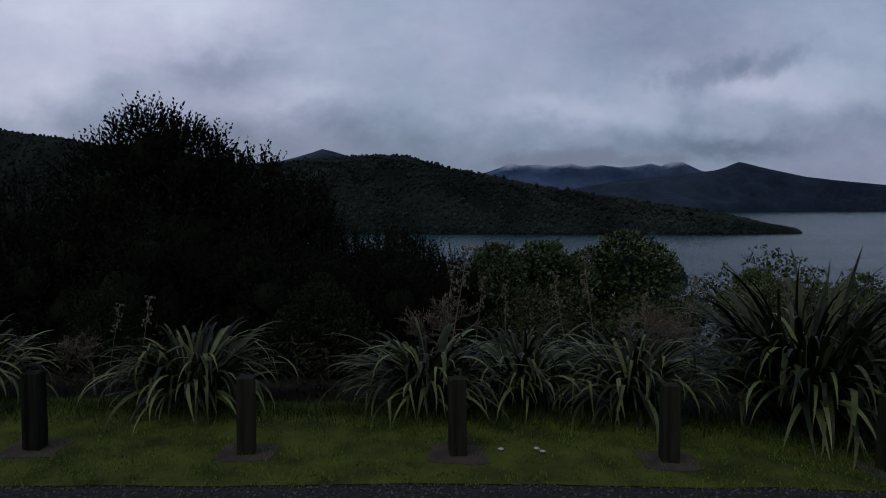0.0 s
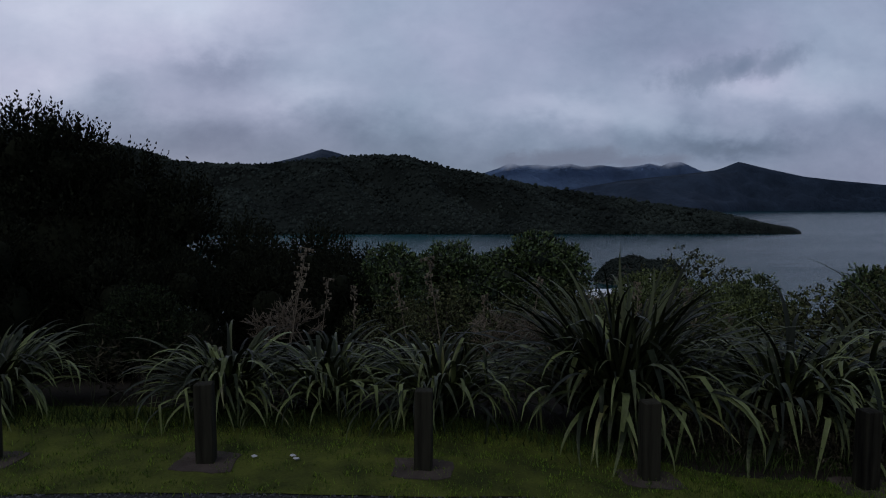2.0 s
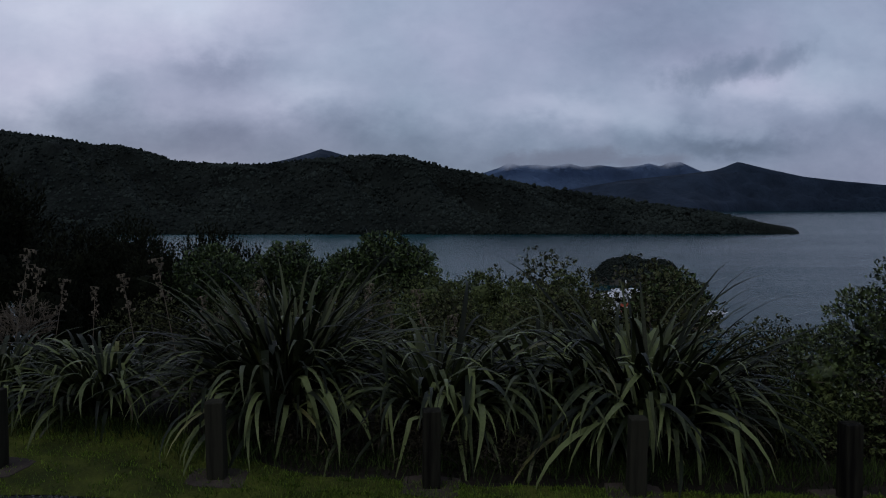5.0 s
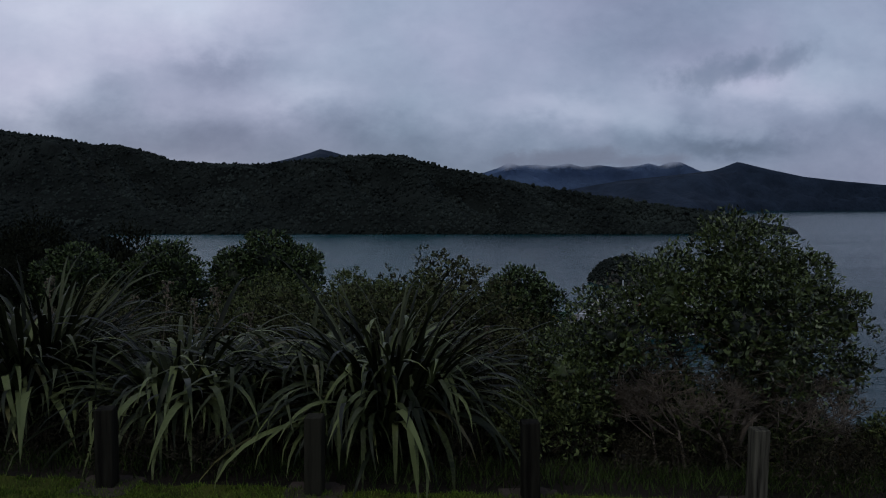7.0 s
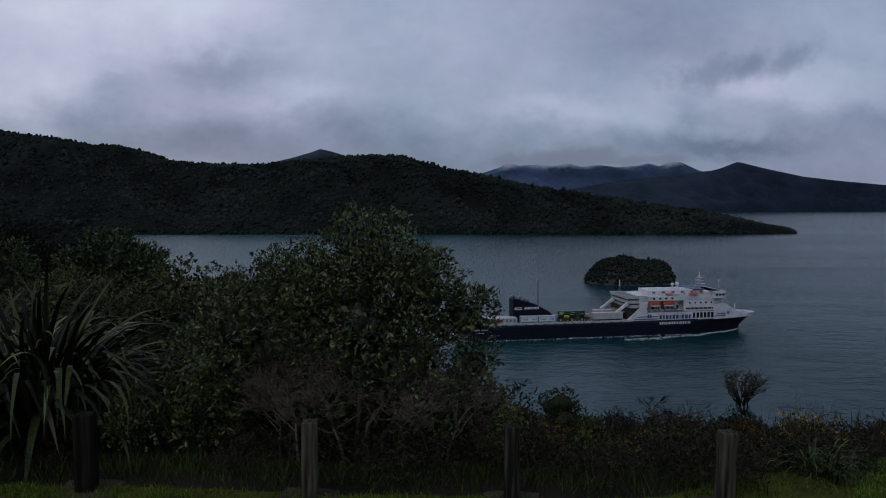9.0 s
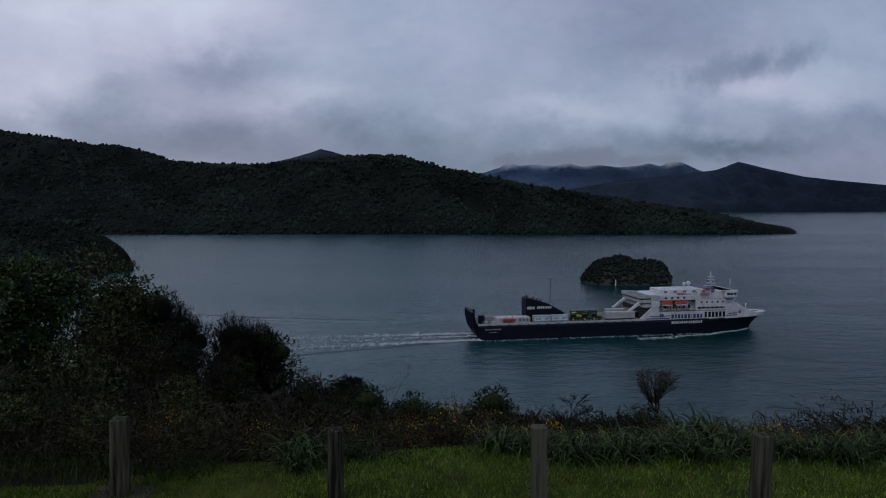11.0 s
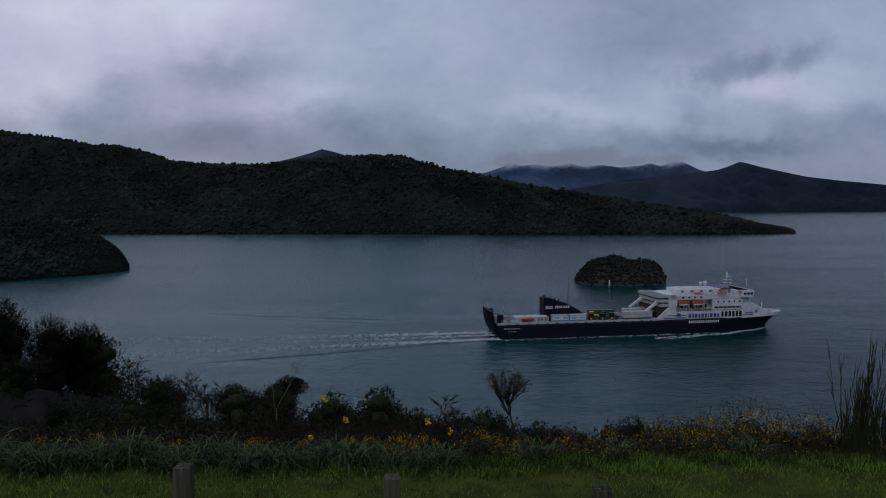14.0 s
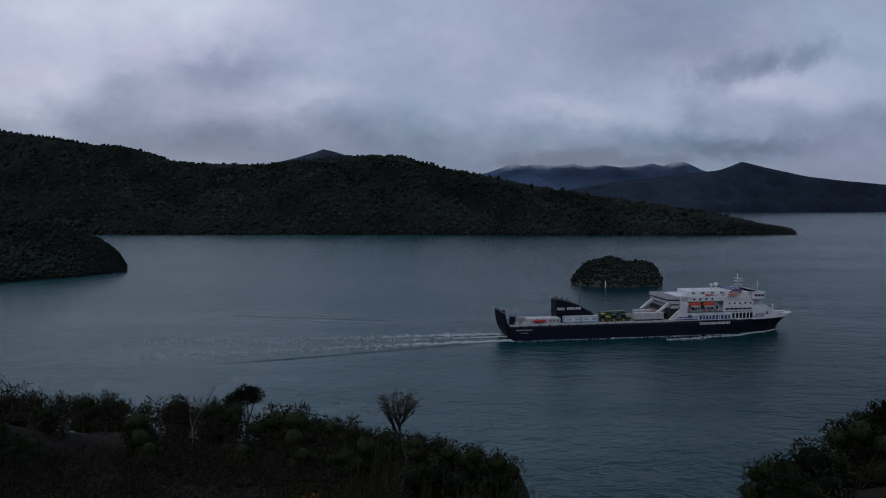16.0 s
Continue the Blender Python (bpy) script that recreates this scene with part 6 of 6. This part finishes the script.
again(flat, 51.5, 44.5, 180, 1.3, "slender flat-topped dark tree above gully")

for i, (x, y, drop) in enumerate(((5.0, 19.0, 0.27), (7.2, 20.5, 0.295), (9.0, 21.5, 0.295), (10.6, 20.0, 0.318), (12.2, 22.5, 0.318), (13.8, 20.5, 0.32), (8.2, 17.0, 0.29), (6.0, 16.0, 0.275), (15.6, 21.5, 0.32), (10.8, 26.0, 0.308), (6.4, 27.0, 0.262), (8.6, 30.0, 0.262),
                                  (13.5, 29.0, 0.312), (16.8, 25.5, 0.315), (18.6, 24.0, 0.31), (3.5, 25.0, 0.258), (11.9, 16.5, 0.31), (11.0, 13.0, 0.305), (11.7, 14.2, 0.31), (10.2, 14.6, 0.295), (12.7, 13.6, 0.33), (22.0, 15.0, 0.307), (19.25, 25.0, 0.292), (14.5, 35.0, 0.262), (28.4, 15.0, 0.40), (30.4, 16.0, 0.325), (31.9, 18.0, 0.288), (30.0, 13.0, 0.38))):
    rise(again(near_crown if y < 21 else dark_crown, x, y, 0, 1.0, "low dark evergreen tree on the bank"), x, y, 58.0 - drop * y)

# dense brush over the open bank
brush = stand(shrub("bank_brush", "tangled dark brown brush covering the bank", [(0, 0, 1.0, 0.6), (0.8, 0, 0.85, 0.55), (-0.8, 0.1, 0.8, 0.6), (0.3, -0.5, 0.6, 0.7), (-0.4, 0.5, 0.6, 0.7)], 80, 0.17, 0.038, M["brown_brush"], 73, "broad", 0.03, 0.95, "brush", "brush on the bank", 3, per=5), 9.0, 12.0)
rb = random.Random(74)
for i in range(95):
    y = 9.0 + 50 * (i / 95) ** 1.3
    x = rb.uniform(2.5, 21.5 + 0.10 * y) - 0.12 * max(0, y - 12)
    if x < 7.5 and y < 14:
        x += 6
    again(brush, x, y, rb.uniform(0, 360), (0.36 + 0.034 * (y - 8)) * rb.uniform(0.75, 1.1))
for i in range(24):
    y = rb.uniform(34, 60)
    again(brush, 22 + 0.47 * y + rb.uniform(4, 28), y, rb.uniform(0, 360), rb.uniform(0.8, 1.4))
for i in range(40):
    x, y = rb.uniform(6.0, 12.0), rb.uniform(6.6, 15.0)
    again(brush, x, y, rb.uniform(0, 360), (rb.uniform(0.42, 0.62) + 0.012 * (y - 8)) * (0.55 if x > 8.3 else 1.0))
for x, y, drop in ((5.4, 11.5, 0.225), (6.6, 11.0, 0.235), (7.4, 12.0, 0.245), (5.2, 14.5, 0.22), (6.3, 13.0, 0.225), (7.2, 15.0, 0.235), (8.0, 13.5, 0.27), (8.5, 12.0, 0.30), (3.6, 17.0, 0.215), (4.6, 19.5, 0.20), (6.6, 18.0, 0.225), (4.9, 22.8, 0.184), (6.0, 23.0, 0.176), (8.2, 21.0, 0.285), (9.4, 20.0, 0.29), (7.4, 22.5, 0.28), (10.4, 18.5, 0.30), (8.8, 18.0, 0.295)):
    rise(again(near_crown if y < 21 else dark_crown, x, y, 0, 1.0, "dense near-black evergreen tree on the bank"), x, y, 58.0 - drop * y)
for i in range(64):
    x, y = 10.0 + 11.5 * rb.random(), 7.0 + 11.0 * (i / 64)
    again(brush, x, y, rb.uniform(0, 360), (0.40 + 0.022 * (y - 7)) * rb.uniform(0.8, 1.15))
# gorse along the bank edge
gor = shrub("gorse_bush", "spiny gorse bush with yellow flowers", [(0, 0, 0.47, 0.20), (0.28, 0, 0.38, 0.2), (-0.3, 0.05, 0.36, 0.2), (0.12, -0.1, 0.25, 0.3), (-0.15, -0.05, 0.2, 0.3)], 200, 0.022, 0.010, M["gorse"], 81, "feather", 0.014, 0.95, "gorse", "gorse along the bank", 2, 8, 240, M["gorse_flower"], 0.011, tight=True)
stand(gor, 9.4, 6.5)
rg = random.Random(82)
for i in range(56):
    x = 8.6 + i * 0.235 + rg.uniform(-0.15, 0.15)
    y = edge_y(x) + (rg.uniform(1.3, 3.2) if x < 11.5 else rg.uniform(0.8, 2.0) if x < 17.5 else rg.uniform(0.7, 1.7))
    again(gor, x, y, rg.uniform(0, 360), rg.uniform(0.50, 0.74) if 11.5 < x < 19.5 else rg.uniform(0.6, 0.9))
for x, y, s1 in ((20.75, 6.5, 1.12), (20.35, 6.7, 1.08), (19.95, 6.6, 0.95), (20.1, 6.3, 0.8), (21.45, 6.6, 1.0), (21.75, 6.5, 0.9), (12.1, 7.0, 1.1), (11.6, 7.1, 0.95), (16.9, 6.4, 0.72), (15.1, 6.6, 0.75), (15.4, 6.4, 0.7), (22.4, 6.6, 0.8), (23.1, 6.8, 0.85), (24.0, 7.2, 0.8), (24.8, 7.6, 0.8), (17.0, 7.3, 0.72), (17.6, 7.7, 0.78), (18.2, 7.4, 0.72), (18.8, 7.8, 0.8), (19.3, 7.5, 0.8), (19.8, 7.9, 0.95), (20.3, 7.6, 1.0), (16.4, 7.6, 0.72), (15.8, 7.3, 0.7), (20.9, 7.7, 1.0), (18.5, 8.2, 0.85), (17.3, 8.3, 0.85)):
    again(gor, x, y, x * 90, s1, "large gorse bush with yellow flowers")
# dry brush among the gorse
dry = stand(shrub("dry_brush", "dry brown undergrowth on the bank", [(0, 0, 0.34, 0.2), (0.3, 0, 0.25, 0.2), (-0.3, 0, 0.26, 0.2), (0, 0, 0.12, 0.3)], 72, 0.075, 0.011, M["dry_twigs"], 83, "broad", 0.012, 0.9, "undergrowth", "undergrowth on the bank", 4, per=6), 8.9, 5.4)
for i in range(64):
    x = -5 + i * 0.5 + rg.uniform(-0.3, 0.3)
    y = edge_y(x) + rg.uniform(0.5, 1.5) + (rg.uniform(0.8, 2.5) if i % 2 else 0)
    again(dry, x, y, rg.uniform(0, 360), rg.uniform(0.8, 1.3))
for i in range(44):
    x = 2.9 + i * 0.175 + rg.uniform(-0.1, 0.1)
    again(dry, x, 4.3 + rg.uniform(0.0, 0.7), rg.uniform(0, 360), rg.uniform(0.5, 0.9))


for i in range(26):
    x = 8.8 + i * 0.13 + rg.uniform(-0.1, 0.1)
    again(dry, x, 4.75 + rg.uniform(0.0, 1.5), rg.uniform(0, 360), rg.uniform(0.7, 1.1))
# tall gorse sprays with a tuft of flower
def gorse_spray(x, y, stems_at, seed):
    rng = random.Random(seed)
    root = empty("gorse_spray", "tall spiny gorse shoot tipped with yellow flowers", "gorse", "gorse along the bank", pose(x, y, ground_z(x, y)))
    for dx, h in stems_at:
        V, F = [], []
        a, b = Vector((0, 0, -0.05)), Vector((dx, 0, h))
        m = a.lerp(b, 0.55) + Vector((-dx * 0.12, 0, 0))
        add_tube(V, F, [a, m, b], [0.007, 0.006, 0.003], 4)
        for i in range(int(260 * h)):
            t = rng.random() ** 0.8
            p = a.lerp(m, t / 0.55) if t < 0.55 else m.lerp(b, (t - 0.55) / 0.45)
            d = Vector((rng.gauss(0, 1), rng.gauss(0, 1), 0.9)).normalized()
            q = p + d * rng.uniform(0.02, 0.075) * (1.25 - 0.7 * t)
            add_tube(V, F, [p, q], [0.005, 0.002], 3)
        mesh_object("shoot", V, F, M["gorse"], root)
        C = [(b.x + rng.gauss(0, 0.012), rng.gauss(0, 0.012), b.z + rng.uniform(-0.03, 0.03)) for i in range(12)]
        fv, ff = lumps(C, [rng.uniform(0.008, 0.014) for i in C], np.random.default_rng(seed), 1.0, 0.4)
        tagged(array_object("blossom", fv, ff, M["bright_flower"], root), kind="stuff")
    return root


gorse_spray(16.65, 6.4, ((0.08, 0.82), (0.28, 0.62), (-0.05, 0.45)), 1)
gorse_spray(17.75, 6.5, ((-0.05, 0.62), (0.16, 0.52)), 2)


# strap-leaved hedge at the back of the lawn
def strap_clump(seed, n, h):
    rng = random.Random(seed)
    V, F = [], []
    for i in range(n):
        v, f = strap_leaf(h * rng.uniform(0.7, 1.35), 0.013, radians(rng.uniform(8, 60)), radians(rng.uniform(105, 170)), 0, 5, 0.35, rng.uniform(1.3, 2.2))
        m = pose(rng.gauss(0, 0.09), rng.gauss(0, 0.07), 0, 0, 0, rng.uniform(0, 360))
        b = len(V)
        V += [tuple(m @ Vector(p)) for p in v]
        F += [tuple(q + b for q in k) for k in f]
    return V, F


V, F = strap_clump(5, 120, 0.33)
clump = mesh_object("strap_leaf_clump", V, F, M["strap"], None, True)
tagged(clump, "low clump of arching strap leaves at lawn edge", "plant", "strap-leaf hedge")
clump.matrix_basis = pose(11.0, edge_y(11.0) + 0.2, ground_z(11, edge_y(11) + 0.2))
for i in range(62):
    x = 12.0 + i * 0.096 + rg.uniform(-0.06, 0.06) if i > 3 else 11.0 + 0.14 * i
    y = edge_y(x) + rg.uniform(-0.04, 0.30)
    k = rg.uniform(0.58, 0.88) * (1.0 if x < 17.2 else 0.8)
    c = copy_thing(clump, pose(x, y, ground_z(x, y), 0, 0, rg.uniform(0, 360)))
    c.matrix_basis = pose(x, y, ground_z(x, y), 0, 0, rg.uniform(0, 360)) @ Matrix.Diagonal((k, k, k, 1))
for x, y, k in ((13.95, 5.3, 1.3), (14.12, 5.35, 1.15), (18.6, 5.5, 0.8), (19.3, 5.6, 0.7), (20.4, 5.7, 0.8)):
    c = copy_thing(clump, pose(x, y, ground_z(x, y)))
    c.matrix_basis = pose(x, y, ground_z(x, y), 0, 0, x * 50) @ Matrix.Diagonal((k, k, k, 1))
    tagged(c, "weeping mound of long strap leaves" if k > 1.1 else "small tuft of strap leaves at lawn edge")


# upright rushy broom
def broom(seed, n, h, spread):
    rng = random.Random(seed)
    V, F = [], []
    for i in range(n):
        a, t = rng.uniform(0, 2 * math.pi), abs(rng.gauss(0, spread))
        b = Vector((rng.gauss(0, 0.10), rng.gauss(0, 0.08), -0.05))
        ln = h * rng.uniform(0.45, 1.0)
        d = Vector((math.cos(a) * t, math.sin(a) * t, 1)).normalized()
        m = b + d * ln * 0.55
        e = b + d * ln + Vector((0.03 * ln + rng.gauss(0, 0.03), 0, 0))
        add_tube(V, F, [b, m, e], [0.0035, 0.0035, 0.0015], 3)
        for j in range(13):
            p = b.lerp(m, rng.uniform(0.4, 1.0)) if j < 4 else m.lerp(e, rng.uniform(0, 0.85))
            q = p + (d + Vector((rng.gauss(0, 0.16), rng.gauss(0, 0.16), 0))) * ln * rng.uniform(0.06, 0.17)
            add_tube(V, F, [p, q], [0.0034, 0.0015], 3)
    return V, F


bro = empty("broom_bush", "upright dark rushy broom bush on the bank", "shrub", "broom on the bank")
for j in range(6):
    V, F = broom(9 + j, 15, 1.25 if j == 0 else rb.uniform(0.6, 1.05), 0.10)
    mesh_object("spray", V, F, M["gorse"], bro)
bro.matrix_basis = pose(21.6, 6.1, ground_z(21.6, 6.1))
for x, y, k in ((22.1, 6.4, 0.80), (22.4, 6.4, 0.70), (22.75, 6.4, 0.76), (23.05, 6.5, 0.72), (21.0, 6.9, 0.42), (19.0, 6.8, 0.34), (16.2, 6.6, 0.36), (24.1, 7.4, 0.55), (25.4, 8.2, 0.55), (12.6, 6.9, 0.6), (26.2, 8.6, 0.5), (17.7, 6.3, 0.5)):
    c = copy_thing(bro, pose(x, y, ground_z(x, y), 0, 0, x * 77))
    c.matrix_basis = pose(x, y, ground_z(x, y), 0, 0, x * 77) @ Matrix.Diagonal((k, k, k, 1))


# dry seed stalks standing among the flax
def seed_stalk(seed, h):
    rng = random.Random(seed)
    V, F = [], []
    top = Vector((0.22, 0.05, h))
    mid = top * 0.5 + Vector((rng.gauss(0, 0.03), 0, 0))
    add_tube(V, F, [(0, 0, -0.05), mid, top], [0.006, 0.005, 0.002], 4)
    for i in range(34):
        p = mid.lerp(top, rng.uniform(0.35, 1.0))
        d = Vector((rng.gauss(0, 1), rng.gauss(0, 1), rng.gauss(0.2, 0.6))).normalized()
        q = p + d * rng.uniform(0.02, 0.07)
        add_tube(V, F, [p, q], [0.003, 0.002], 3)
        r = rng.uniform(0.008, 0.016)
        add_tube(V, F, [q, q + Vector((0, 0, -r * 2.2))], [r, r * 0.4], 4)
    return V, F


V, F = seed_stalk(3, 1.3)
stalk = mesh_object("seed_stalk", V, F, M["seed"], None)
tagged(stalk, "dry pale seed stalk standing among bushes", "seed stalk", "seed stalks")
stalk.matrix_basis = pose(0.0, 6.2, ground_z(0.0, 6.2))
for x, y, k in ((0.25, 6.4, 0.8), (-0.1, 6.6, 0.9), (1.2, 6.3, 0.85), (1.5, 6.5, 1.0), (1.85, 6.3, 0.75), (2.2, 6.4, 0.9), (3.2, 6.3, 0.9), (3.5, 6.5, 0.8), (3.9, 6.4, 0.9), (4.2, 6.4, 0.75), (-2.7, 5.4, 0.55), (-2.5, 5.5, 0.6), (6.3, 6.0, 0.7), (0.6, 6.5, 0.75), (2.7, 6.6, 0.8)):
    c = copy_thing(stalk, pose(x, y, ground_z(x, y), 0, 0, x * 131))
    c.matrix_basis = pose(x, y, ground_z(x, y), 0, 0, x * 131) @ Matrix.Diagonal((k, k, k, 1))


motions()
